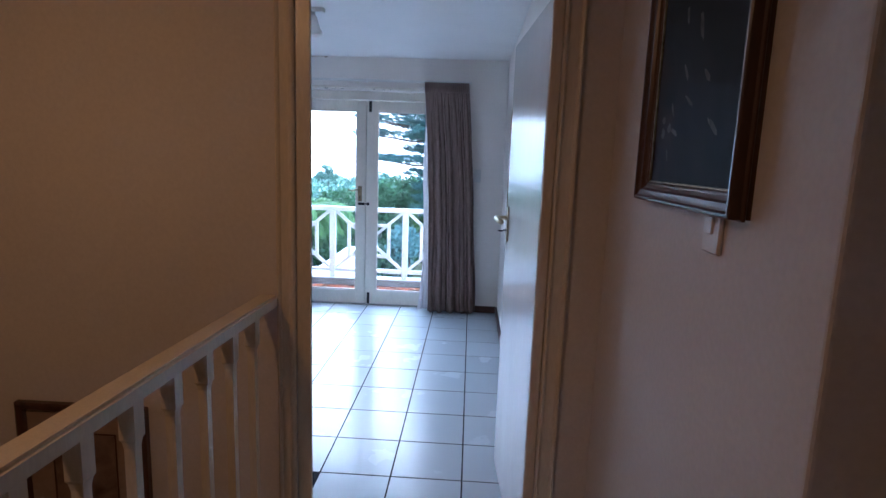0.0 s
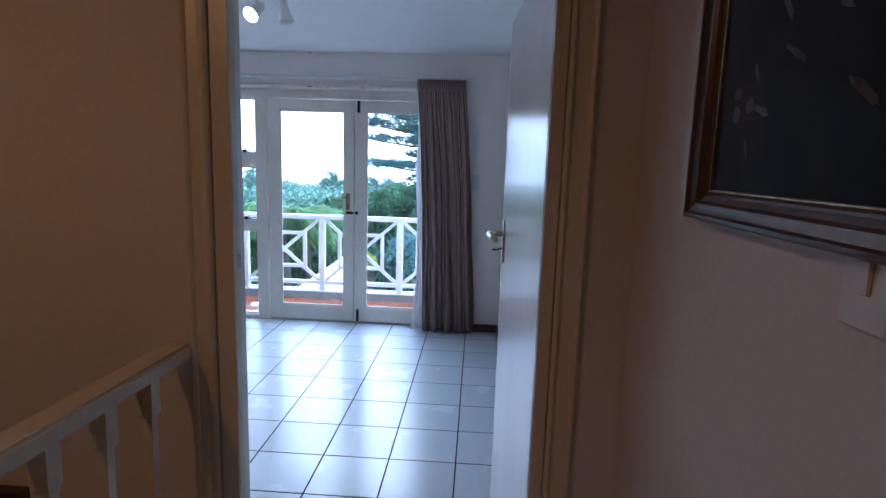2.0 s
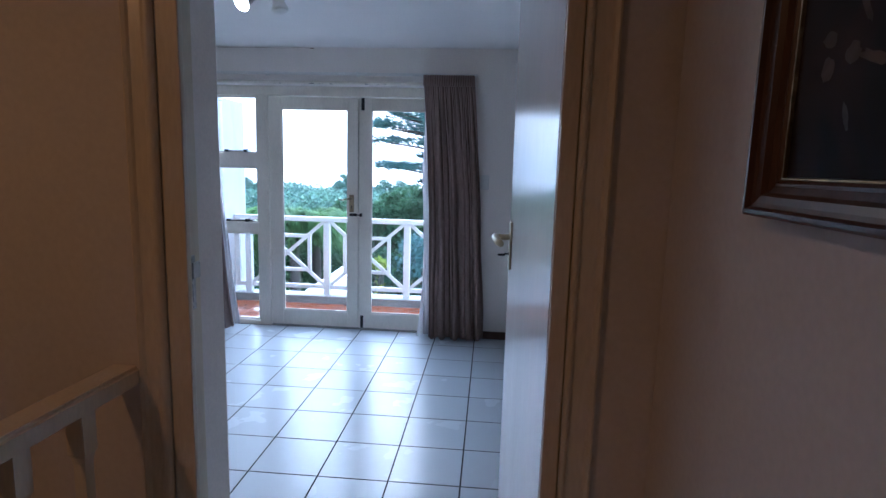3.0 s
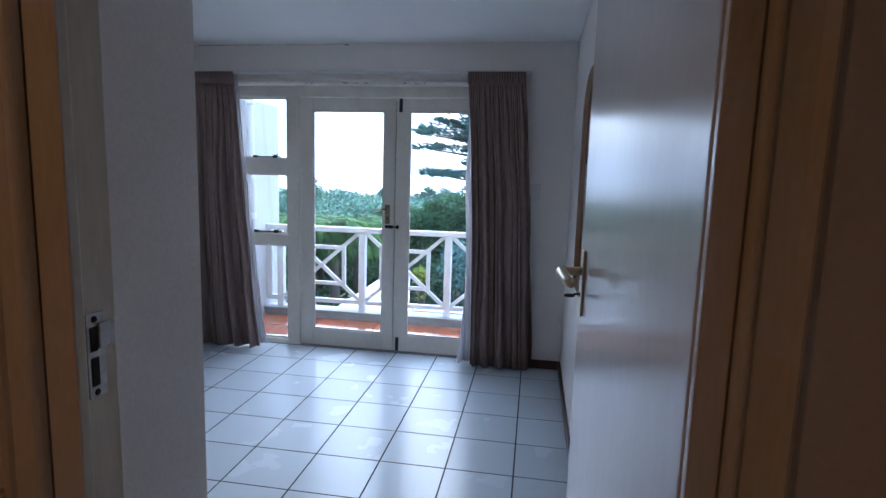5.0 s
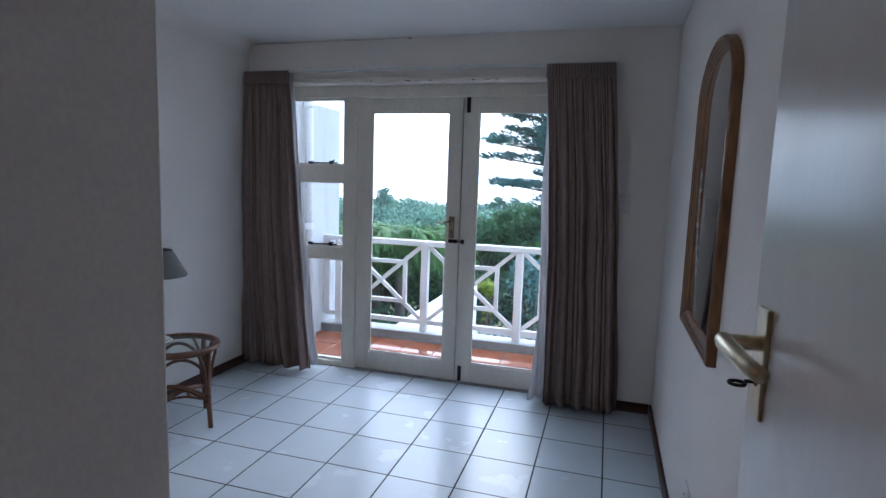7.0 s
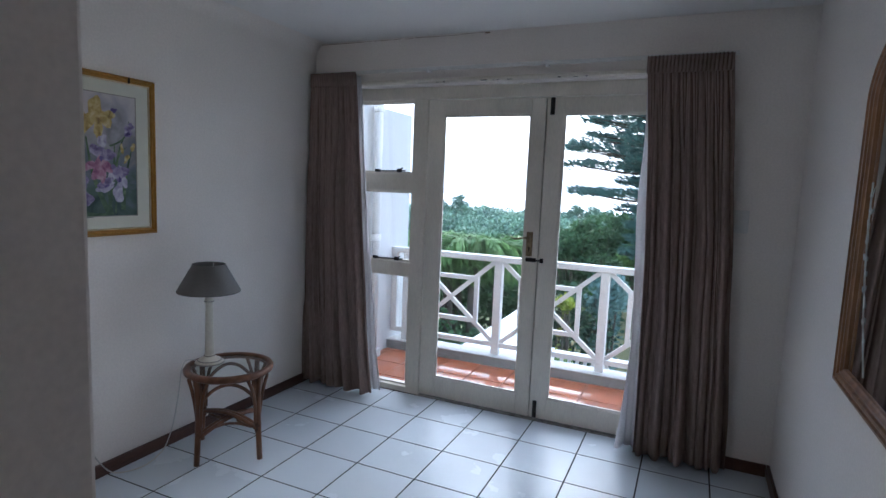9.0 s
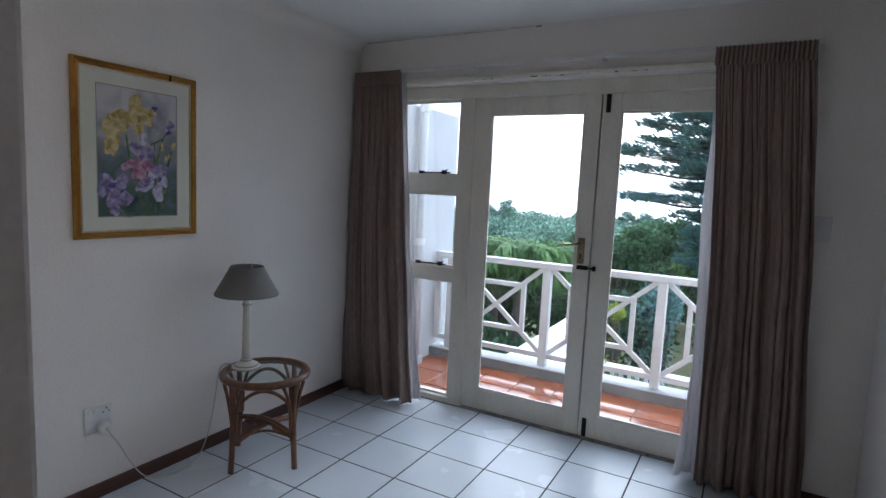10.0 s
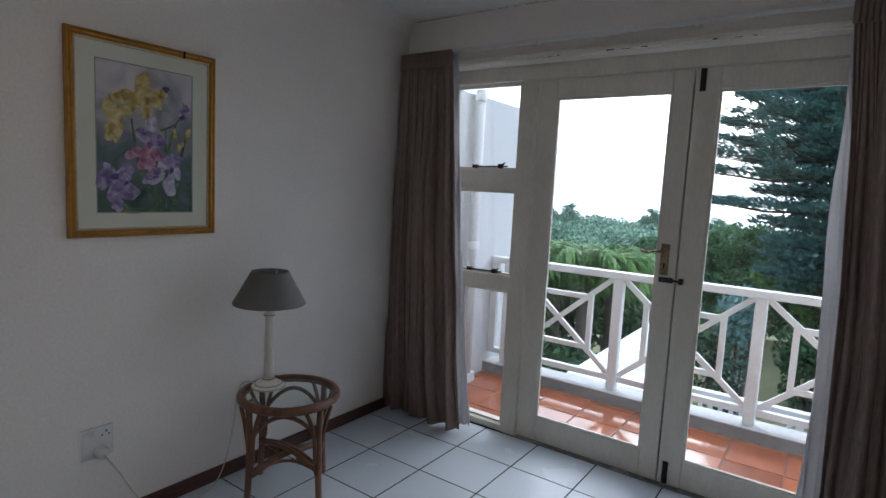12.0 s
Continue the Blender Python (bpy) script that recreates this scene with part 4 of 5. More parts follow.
stems("painted_leaf", "leaf", [((0.62, 0.99), (0.34, 0.36), 0.02, 0.014), ((0.60, 0.98), (0.70, 0.40), -0.01, 0.010), ((0.66, 0.99), (0.60, 0.70), 0.006, 0.006), ((0.70, 0.98), (0.74, 0.80), 0.004, 0.005),
                                 ((0.58, 0.99), (0.10, 0.85), 0.03, 0.012), ((0.72, 0.62), (0.95, 0.22), 0.02, 0.006), ((0.70, 0.60), (0.86, 0.42), 0.01, 0.006), ((0.80, 0.95), (0.93, 0.45), 0.01, 0.012), ((0.64, 0.42), (0.90, 0.20), -0.03, 0.005), ((0.42, 0.99), (0.02, 0.90), 0.02, 0.012)])
petals("yellow_petal", "yellow", [(0.24, 0.23, 0.062, 0.036, 20), (0.13, 0.31, 0.045, 0.034, 80), (0.20, 0.40, 0.07, 0.032, 262), (0.14, 0.44, 0.05, 0.025, 250), (0.31, 0.30, 0.045, 0.025, 40), (0.47, 0.14, 0.06, 0.042, 100), (0.55, 0.20, 0.055, 0.035, 330), (0.42, 0.21, 0.05, 0.032, 230), (0.50, 0.28, 0.055, 0.028, 265), (0.62, 0.18, 0.035, 0.03, 30), (0.95, 0.42, 0.022, 0.014, 70), (0.86, 0.52, 0.026, 0.013, 60), (0.80, 0.44, 0.026, 0.010, 100)], 11)
petals("lilac_petal", "lilac", [(0.54, 0.39, 0.032, 0.030, 90), (0.66, 0.66, 0.04, 0.028, 70), (0.78, 0.68, 0.05, 0.03, 300), (0.74, 0.80, 0.05, 0.033, 270), (0.58, 0.76, 0.05, 0.026, 200)], 12)
petals("violet_petal", "violet", [(0.50, 0.48, 0.05, 0.036, 150), (0.60, 0.50, 0.04, 0.034, 20), (0.72, 0.64, 0.04, 0.03, 110), (0.80, 0.63, 0.03, 0.04, 60), (0.12, 0.75, 0.05, 0.04, 130), (0.25, 0.74, 0.05, 0.036, 40), (0.18, 0.84, 0.055, 0.036, 250), (0.30, 0.84, 0.05, 0.04, 300), (0.20, 0.92, 0.05, 0.024, 265), (0.06, 0.80, 0.03, 0.03, 180), (0.56, 0.73, 0.045, 0.026, 30), (0.88, 0.29, 0.03, 0.024, 290), (0.92, 0.25, 0.022, 0.02, 60)], 13)
petals("pink_petal", "pink", [(0.38, 0.59, 0.045, 0.024, 200), (0.48, 0.61, 0.06, 0.034, 262), (0.57, 0.58, 0.045, 0.026, 320), (0.53, 0.64, 0.045, 0.026, 270)], 14)
petals("flower_centre", "deep", [(0.16, 0.76, 0.022, 0.014, 20), (0.52, 0.53, 0.014, 0.010, 90), (0.76, 0.70, 0.016, 0.010, 70), (0.88, 0.31, 0.014, 0.010, 30), (0.70, 0.13, 0.012, 0.018, 100), (0.28, 0.80, 0.012, 0.008, 40), (0.58, 0.75, 0.012, 0.006, 20)], 15)

# ---- hall: balustrade ----
RZ = 1.043
balustrade = thing("stair_balustrade", (-0.90, 1.3, 0), "white painted wooden balustrade round the stairwell", "balustrade")


def rail_x(y):
    return -0.846 - 0.03 * (1.97 - y)


bm = bmesh.new()
bar(bm, (rail_x(1.965), 1.965, RZ - 0.022), (rail_x(-1.2), -1.2, RZ - 0.022), 0.068, 0.044, (0, 0, 1))
bmesh.ops.bevel(bm, geom=bm.edges[:], offset=0.008, segments=3, affect="EDGES")
part("handrail", bm, frame_paint, balustrade, "cream gloss painted handrail")
bm = bmesh.new()
bar(bm, (rail_x(1.965), 1.965, 0.06), (rail_x(-1.2), -1.2, 0.06), 0.06, 0.05, (0, 0, 1))
part("bottom_rail", bm, frame_paint, balustrade)
y = 1.822
while y > -1.15:
    bm = bmesh.new()
    x = rail_x(y)
    rings = []
    for z, h in ((0.085, 0.017), (0.15, 0.017), (0.17, 0.012), (0.89, 0.012), (0.905, 0.0145), (0.912, 0.018), (RZ - 0.043, 0.018)):
        rings.append([bm.verts.new((x + i * h, y + j * h, z)) for i, j in ((-1, -1), (1, -1), (1, 1), (-1, 1))])
    for a, b in zip(rings, rings[1:]):
        for i in range(4):
            bm.faces.new((a[i], a[(i + 1) % 4], b[(i + 1) % 4], b[i]))
    part("baluster", bm, frame_paint, balustrade)
    y -= 0.153

# ---- hall: framed dark painting on the right ----
painting = thing("framed_painting", (HALL_R, 1.25, 1.45), "dark oil painting in a moulded brown wooden frame", "painting")
AY0, AY1, AZ0, AZ1 = 1.045, 1.572, 1.444, 2.27
part("frame", frame_ring(AY0, AY1, AZ0, AZ1, [(0, 0), (0, 0.008), (-0.003, 0.010), (-0.003, 0.014), (0.001, 0.017), (0.0, 0.034), (0.003, 0.037), (0.008, 0.037), (0.011, 0.031), (0.016, 0.029), (0.024, 0.027), (0.028, 0.021), (0.036, 0.017), (0.040, 0.018), (0.044, 0.014), (0.047, 0.008)], HALL_R, -1), dark_wood, painting)
part("gilt_slip", frame_ring(AY0 + 0.043, AY1 - 0.043, AZ0 + 0.043, AZ1 - 0.043, [(0.0, 0.013), (0.001, 0.0155), (0.003, 0.015), (0.004, 0.009)], HALL_R, -1), worn_brass, painting, "thin gilt slip")
canvas_paint = watercolour("canvas_paint", [(0.010, 0.009, 0.010), (0.017, 0.014, 0.015), (0.045, 0.022, 0.018)], 4.5)
canvas_paint.node_tree.nodes["Principled BSDF"].inputs["Roughness"].default_value = 0.5
canvas_paint.node_tree.nodes["Principled BSDF"].inputs["Specular IOR Level"].default_value = 0.04
part("canvas", boxes((HALL_R - 0.011, HALL_R - 0.006, AY0 + 0.045, AY1 - 0.045, AZ0 + 0.045, AZ1 - 0.045)), canvas_paint, painting, "dark varnished canvas")
stroke_paint = watercolour("stroke_paint", [(0.05, 0.04, 0.035), (0.17, 0.13, 0.11)], 30)
stroke_paint.node_tree.nodes["Principled BSDF"].inputs["Specular IOR Level"].default_value = 0.06
rnd = random.Random(5)
for k, (y, z, a, b, r) in enumerate(((1.36, 1.72, 0.024, 0.005, 50), (1.33, 1.66, 0.026, 0.005, 30), (1.42, 1.65, 0.020, 0.004, 60), (1.25, 1.70, 0.022, 0.007, 40), (1.40, 1.60, 0.022, 0.006, 20), (1.30, 1.80, 0.03, 0.008, 70), (1.22, 1.86, 0.024, 0.01, 80), (1.38, 1.84, 0.02, 0.007, 75), (1.20, 1.60, 0.03, 0.006, 35), (1.47, 1.63, 0.012, 0.008, 0), (1.47, 1.60, 0.011, 0.012, 10), (1.43, 1.61, 0.012, 0.010, 0), (1.45, 1.92, 0.03, 0.004, 85), (1.43, 1.55, 0.014, 0.004, 70))):
    vs = []
    bm = bmesh.new()
    for i in range(14):
        t = 2 * math.pi * i / 14
        q = rnd.uniform(0.75, 1.2)
        u, v = a * q * math.cos(t), b * q * math.sin(t)
        vs.append(bm.verts.new((HALL_R - 0.0112 - 0.00004 * k, y + u * math.cos(radians(r)) - v * math.sin(radians(r)), z + u * math.sin(radians(r)) + v * math.cos(radians(r)))))
    bm.faces.new(vs)
    part("brush_stroke", bm, stroke_paint, painting, "pale brush stroke")

# ---- hall: framed picture low in the stairwell ----
small = thing("stairwell_picture", (-1.5, HALL, 0.1), "brown print in a dark wooden frame in the stairwell", "picture")
SX0, SX1, SZ0, SZ1 = -1.789, -1.300, -0.02, 0.600
bm = bmesh.new()
rings = [[bm.verts.new((x, HALL - off, z)) for x, z in ((SX0 + i, SZ0 + i), (SX1 - i, SZ0 + i), (SX1 - i, SZ1 - i), (SX0 + i, SZ1 - i))] for i, off in ((0, 0), (0, 0.022), (0.008, 0.026), (0.026, 0.022), (0.032, 0.012), (0.032, 0.006))]
for a, b in zip(rings, rings[1:]):
    for i in range(4):
        bm.faces.new((a[i], a[(i + 1) % 4], b[(i + 1) % 4], b[i]))
part("frame", bm, dark_wood, small)
print_brown = watercolour("print_brown", [(0.10, 0.06, 0.04), (0.20, 0.13, 0.09), (0.30, 0.21, 0.15)], 9)
part("mount", boxes((SX0 + 0.03, SX1 - 0.03, HALL - 0.008, HALL - 0.004, SZ0 + 0.03, SZ1 - 0.03)), material("mount_brown", (0.36, 0.27, 0.20), 0.8, vary=0.08), small, "brown card mount")
part("print", boxes((SX0 + 0.13, SX1 - 0.13, HALL - 0.0095, HALL - 0.0075, SZ0 + 0.12, SZ1 - 0.12)), print_brown, small, "faded brown print")
part("print_line", boxes((SX0 + 0.122, SX0 + 0.128, HALL - 0.0097, HALL - 0.0077, SZ0 + 0.112, SZ1 - 0.112), (SX1 - 0.128, SX1 - 0.122, HALL - 0.0097, HALL - 0.0077, SZ0 + 0.112, SZ1 - 0.112), (SX0 + 0.128, SX1 - 0.128, HALL - 0.0097, HALL - 0.0077, SZ1 - 0.118, SZ1 - 0.112)), dark_wood, small)

# ---- hall: unseen ceiling fitting, added to go with the warm light ----
unseen_fitting = thing("unseen_hall_fitting", (-1.35, 0.35, CEIL), "small unseen ceiling fitting added to go with the warm hall light", "ceiling light")
part("base", lathe(bmesh.new(), [(0.05, -0.02), (0.055, -0.015), (0.055, 0.0)], (-1.35, 0.35, CEIL), 24), white_plastic, unseen_fitting, "", True)
part("socket", lathe(bmesh.new(), [(0.018, -0.06), (0.02, -0.055), (0.02, -0.02)], (-1.35, 0.35, CEIL), 20), white_plastic, unseen_fitting, "", True)


# ---- balcony railing, downpipe ----
RY = 6.75
balcony_rail = thing("balcony_railing", (-1.4, RY, 0.054), "white painted timber balcony railing with crossed braces", "railing")
POSTS = [-2.705 + 0.885 * k for k in range(5)]
part("top_rail", boxes((-2.86, 0.88, RY - 0.04, RY + 0.04, 0.865, 0.915), bevel=0.006, segments=2), rail_white, balcony_rail)
part("bottom_rail", boxes((-2.86, 0.88, RY - 0.022, RY + 0.022, 0.118, 0.162), bevel=0.004), rail_white, balcony_rail)
part("end_post", boxes((-2.86, -2.80, RY - 0.03, RY + 0.03, 0.162, 0.865), bevel=0.004), rail_white, balcony_rail)
for x in POSTS:
    part("post", boxes((x - 0.034, x + 0.034, RY - 0.034, RY + 0.034, 0.053, 0.866), bevel=0.005), rail_white, balcony_rail)
for a, b in zip(POSTS, POSTS[1:]):
    l, r, t, u = a + 0.034, b - 0.034, 0.866, 0.160
    fx, fz = 0.165, 0.165
    for p, q in (((l, RY, t), (r, RY, u)), ((l, RY, u), (r, RY, t))):
        bm = bmesh.new()
        bar(bm, p, q, 0.036, 0.026 if p[2] == t else 0.022)
        part("diagonal", bm, rail_white, balcony_rail)
    for x in (l + fx, r - fx):
        part("inner_post", boxes((x - 0.018, x + 0.018, RY - 0.017, RY + 0.017, u + fz - 0.03, t - fz + 0.03)), rail_white, balcony_rail)
    for z in (u + fz, t - fz):
        part("inner_rail", boxes((l + fx + 0.018, r - fx - 0.018, RY - 0.016, RY + 0.016, z - 0.018, z + 0.018)), rail_white, balcony_rail)

pipe = thing("downpipe", (-2.80, 6.33, -0.028), "white painted rainwater downpipe on the balcony wall", "downpipe")
bm = bmesh.new()
tube(bm, [(-2.805, 6.33, 0.02), (-2.805, 6.33, 2.16)], 0.036, 16)
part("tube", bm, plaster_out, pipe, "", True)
for z in (1.0, 2.08):
    part("collar", lathe(bmesh.new(), [(0.041, z), (0.043, z + 0.008), (0.043, z + 0.05), (0.041, z + 0.058)], (-2.805, 6.33, 0), 20), rail_white, pipe, "", True)
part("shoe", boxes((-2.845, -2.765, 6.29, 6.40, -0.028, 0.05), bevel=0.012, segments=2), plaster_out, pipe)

# ---- sloping parapet and lower terrace railing beyond the balcony ----
structure("parapet", boxes((-2.63, -2.31, 7.90, 11.2, -3.6, -0.30), (-2.31, -1.66, 7.90, 8.46, -3.6, -0.30), bevel=0.02, segments=2), parapet_white, "white plastered flat-topped parapet of the lower terrace", "parapet")
structure("terrace", boxes((-2.31, 4.0, 8.46, 11.0, -3.6, -1.40)), plaster_out, "white plastered lower terrace", "terrace")
TY0 = 8.47
low_rail = thing("terrace_railing", (0, TY0, -1.40), "white painted picket railing with crossed braces on the lower terrace", "railing")
part("top_rail", boxes((-1.66, 3.6, TY0 - 0.04, TY0 + 0.04, -0.385, -0.335), bevel=0.005), rail_white, low_rail)
part("bottom_rail", boxes((-1.66, 3.6, TY0 - 0.03, TY0 + 0.03, -1.20, -1.16), bevel=0.004), rail_white, low_rail)
x = -1.60
while x < 3.3:
    for k in range(5):
        part("picket", boxes((x, x + 0.034, TY0 - 0.017, TY0 + 0.017, -1.16, -0.385)), rail_white, low_rail)
        x += 0.088
    part("post", boxes((x, x + 0.06, TY0 - 0.032, TY0 + 0.032, -1.40, -0.385), bevel=0.003), rail_white, low_rail)
    for z0, z1 in ((-0.40, -1.15), (-1.15, -0.40)):
        bm = bmesh.new()
        bar(bm, (x + 0.06, TY0, z0), (x + 0.44, TY0, z1), 0.034, 0.026 if z0 > z1 else 0.022)
        part("diagonal", bm, rail_white, low_rail)
    part("post", boxes((x + 0.44, x + 0.50, TY0 - 0.032, TY0 + 0.032, -1.40, -0.385), bevel=0.003), rail_white, low_rail)
    x += 0.55

# ---- ground and sea ----
grass = material("grass", (0.27, 0.25, 0.12), 0.95, vary=0.3, scale=0.25, grain=6, bump=0.4, depth=0.03, colour2=(0.15, 0.16, 0.065))
sea_water = material("sea_water", (0.30, 0.34, 0.36), 0.25, vary=0.05, scale=0.02, grain=0.4, bump=0.1, depth=0.05)


def ground_z(x, y):
    d = max(0.0, y - 26)
    return -3.6 - 14.0 * (1 - math.exp(-d / 70.0)) + 0.25 * noise.noise((x * 0.05, y * 0.05, 0))


bm = bmesh.new()
xs = [-4000, -1500, -500, -200, -100, -60, -40, -25, -15, -8, -4, 0, 4, 8, 15, 25, 40, 60, 100, 200, 500, 1500, 4000]
ys = [-4000, -400, -60, -10, 5.84, 9, 12, 16, 20, 26, 34, 44, 56, 70, 90, 115, 150, 200, 260, 400, 800, 4500]
grid = [[bm.verts.new((x, y, ground_z(x, y))) for x in xs] for y in ys]
for a, b in zip(grid, grid[1:]):
    for i in range(len(xs) - 1):
        bm.faces.new((a[i], a[i + 1], b[i + 1], b[i]))
structure("ground", bm, grass, "dry lawn and garden slope below the house", "ground", True)
structure("sea", boxes((-4000, 4000, 420, 4400, -17.4, -17.2)), sea_water, "pale grey sea under the overcast sky", "sea")


# ---- plants ----
def leaf_material(name, dark, light, rough=0.6, through_light=0.45):
    """Leaves that let some of the light through."""
    m = bpy.data.materials.new(name)
    m.use_nodes = True
    n, l = m.node_tree.nodes, m.node_tree.links
    geo, rp = n.new("ShaderNodeNewGeometry"), n.new("ShaderNodeValToRGB")
    rp.color_ramp.elements[0].color, rp.color_ramp.elements[1].color = (*dark, 1), (*light, 1)
    l.new(geo.outputs["Random Per Island"], rp.inputs[0])
    b, tr, mix = n["Principled BSDF"], n.new("ShaderNodeBsdfTranslucent"), n.new("ShaderNodeMixShader")
    l.new(rp.outputs[0], b.inputs["Base Color"])
    l.new(rp.outputs[0], tr.inputs["Color"])
    b.inputs["Roughness"].default_value = rough
    b.inputs["Specular IOR Level"].default_value = 0.35
    mix.inputs[0].default_value = through_light
    l.new(b.outputs[0], mix.inputs[1])
    l.new(tr.outputs[0], mix.inputs[2])
    l.new(mix.outputs[0], n["Material Output"].inputs[0])
    return m


leaf_green = leaf_material("leaf_green", (0.035, 0.075, 0.035), (0.10, 0.18, 0.07))
leaf_bright = leaf_material("leaf_bright", (0.07, 0.14, 0.04), (0.19, 0.31, 0.09))
leaf_dark = leaf_material("leaf_dark", (0.025, 0.058, 0.032), (0.075, 0.135, 0.07))
leaf_blue = leaf_material("leaf_blue", (0.10, 0.18, 0.16), (0.24, 0.36, 0.33))
# far leaves are paler and bluer than the near ones: haze as colour
leaf_hazed = leaf_material("leaf_hazed", (0.09, 0.16, 0.11), (0.20, 0.31, 0.20), through_light=0.15)
leaf_hazed_light = leaf_material("leaf_hazed_light", (0.13, 0.22, 0.14), (0.26, 0.39, 0.24), through_light=0.15)
leaf_hazed_dark = leaf_material("leaf_hazed_dark", (0.06, 0.11, 0.09), (0.14, 0.22, 0.17), through_light=0.15)
# needles lightened and blued, the haze before the tree put into them
leaf_pine_hazed = leaf_material("leaf_pine_hazed", (0.068, 0.142, 0.128), (0.20, 0.33, 0.285))
leaf_palm = leaf_material("leaf_palm", (0.09, 0.17, 0.06), (0.28, 0.42, 0.15))
leaf_yellow = leaf_material("leaf_yellow", (0.22, 0.30, 0.04), (0.48, 0.50, 0.08))
bark = material("bark", (0.11, 0.085, 0.065), 0.9, vary=0.3, scale=4, grain=25, bump=0.5, depth=0.02)


def leaves(verts, faces, centre, radii, count, size, rnd, shell=0.55, flat=0.0):
    """Bent leaf sprays scattered through an ellipsoid, most of them near its skin."""
    for _ in range(count):
        while True:
            p = Vector((rnd.uniform(-1, 1), rnd.uniform(-1, 1), rnd.uniform(-1, 1)))
            if shell < p.length < 1 or (p.length < 1 and rnd.random() < 0.12):
                break
        c = Vector(centre) + Vector((p.x * radii[0], p.y * radii[1], p.z * radii[2]))
        d = Vector((rnd.uniform(-1, 1), rnd.uniform(-1, 1), rnd.uniform(-0.8, 0.6) * (1 - flat))) + p * 0.6
        d.normalize()
        s = d.orthogonal().normalized()
        s.rotate(Matrix.Rotation(rnd.uniform(0, 6.28), 3, d))
        s2 = d.cross(s)
        L, W = size * rnd.uniform(0.6, 1.3), size * rnd.uniform(0.22, 0.42)
        k = len(verts)
        verts += [c - d * L / 2, c + s * W - s2 * W * 0.2, c + d * L / 2 - s2 * L * 0.12, c - s * W - s2 * W * 0.2]
        faces.append((k, k + 1, k + 2, k + 3))


def mesh_from(name, verts, faces, mat, base):
    me = bpy.data.meshes.new(name)
    me.from_pydata([tuple(Vector(v) - Vector(base)) for v in verts], [], faces)
    me.materials.append(mat)
    return me


def tree(name, x, y, height, spread, mat, seed, label, clumps=12, per_clump=320, leaf=0.22, low=0.35, category="tree"):
    rnd = random.Random(seed)
    base = (x, y, ground_z(x, y))
    ob = thing(name, base, label, category)
    bm = bmesh.new()
    z0 = base[2] - 0.1
    lean = Vector((rnd.uniform(-0.2, 0.2), rnd.uniform(-0.2, 0.2), 0))
    tube(bm, [Vector((x, y, z0)), Vector((x, y, z0 + height * 0.3)) + lean * 0.4, Vector((x, y, z0 + height * 0.75)) + lean], [0.03 * height ** 0.9, 0.02 * height ** 0.9, 0.006 * height], 8)
    verts, faces = [], []
    for k in range(clumps):
        a, r = k * 2.4 + rnd.uniform(-0.4, 0.4), spread * math.sqrt((k + 0.5) / clumps) * rnd.uniform(0.75, 1.1)
        h = base[2] + height * (low + (1 - low) * (1 - 0.75 * (r / spread) ** 2) * rnd.uniform(0.72, 1.0))
        c = Vector((x + r * math.cos(a), y + r * math.sin(a), h))
        size = spread * rnd.uniform(0.26, 0.42)
        tube(bm, [Vector((x, y, z0 + height * 0.3)) + lean * 0.4, (Vector((x, y, z0 + height * 0.45)) + c) / 2, c], [0.012 * height, 0.008 * height, 0.003 * height], 6)
        leaves(verts, faces, c - Vector((0, 0, size * 0.3)), (size, size, size * 0.72), per_clump, leaf, rnd)
    part("trunk", bm, bark, ob, "", True)
    crown = new("crown", mesh_from("crown", verts, faces, mat, base))
    crown.parent = ob
    return ob


def bush(x, y, z, rx, rz, mat, seed, label, count=900, leaf=0.16):
    """A shrub from the ground up to z."""
    rnd = random.Random(seed)
    g = ground_z(x, y)
    base = (x, y, g)
    ob = thing("shrub", base, label, "shrub", "garden shrubs")
    bm = bmesh.new()
    verts, faces = [], []
    for k in range(7):
        a = k * 2.4
        c = Vector((x + rx * 0.55 * math.cos(a) * (k > 0), y + rx * 0.55 * math.sin(a) * (k > 0), z - rz * (1.0 if k else 0.75) - rnd.uniform(0, 0.3) * rz))
        tube(bm, [(x, y, g - 0.05), Vector((x, y, g)).lerp(c, 0.5) + Vector((0.1 * math.cos(a), 0.1 * math.sin(a), 0)), c], [0.05, 0.03, 0.012], 6)
        leaves(verts, faces, c, (rx * 0.55, rx * 0.55, rz), count // 7, leaf, rnd, 0.4)
    leaves(verts, faces, (x, y, (g + z - rz) / 2), (rx * 0.8, rx * 0.8, max(0.3, (z - rz - g) / 2 + 0.2)), count // 2, leaf, rnd, 0.6)
    tagged(part("stems", bm, bark, ob), kind="stuff")
    crown = new("foliage", mesh_from("foliage", verts, faces, mat, base))
    crown.parent = ob
    return ob


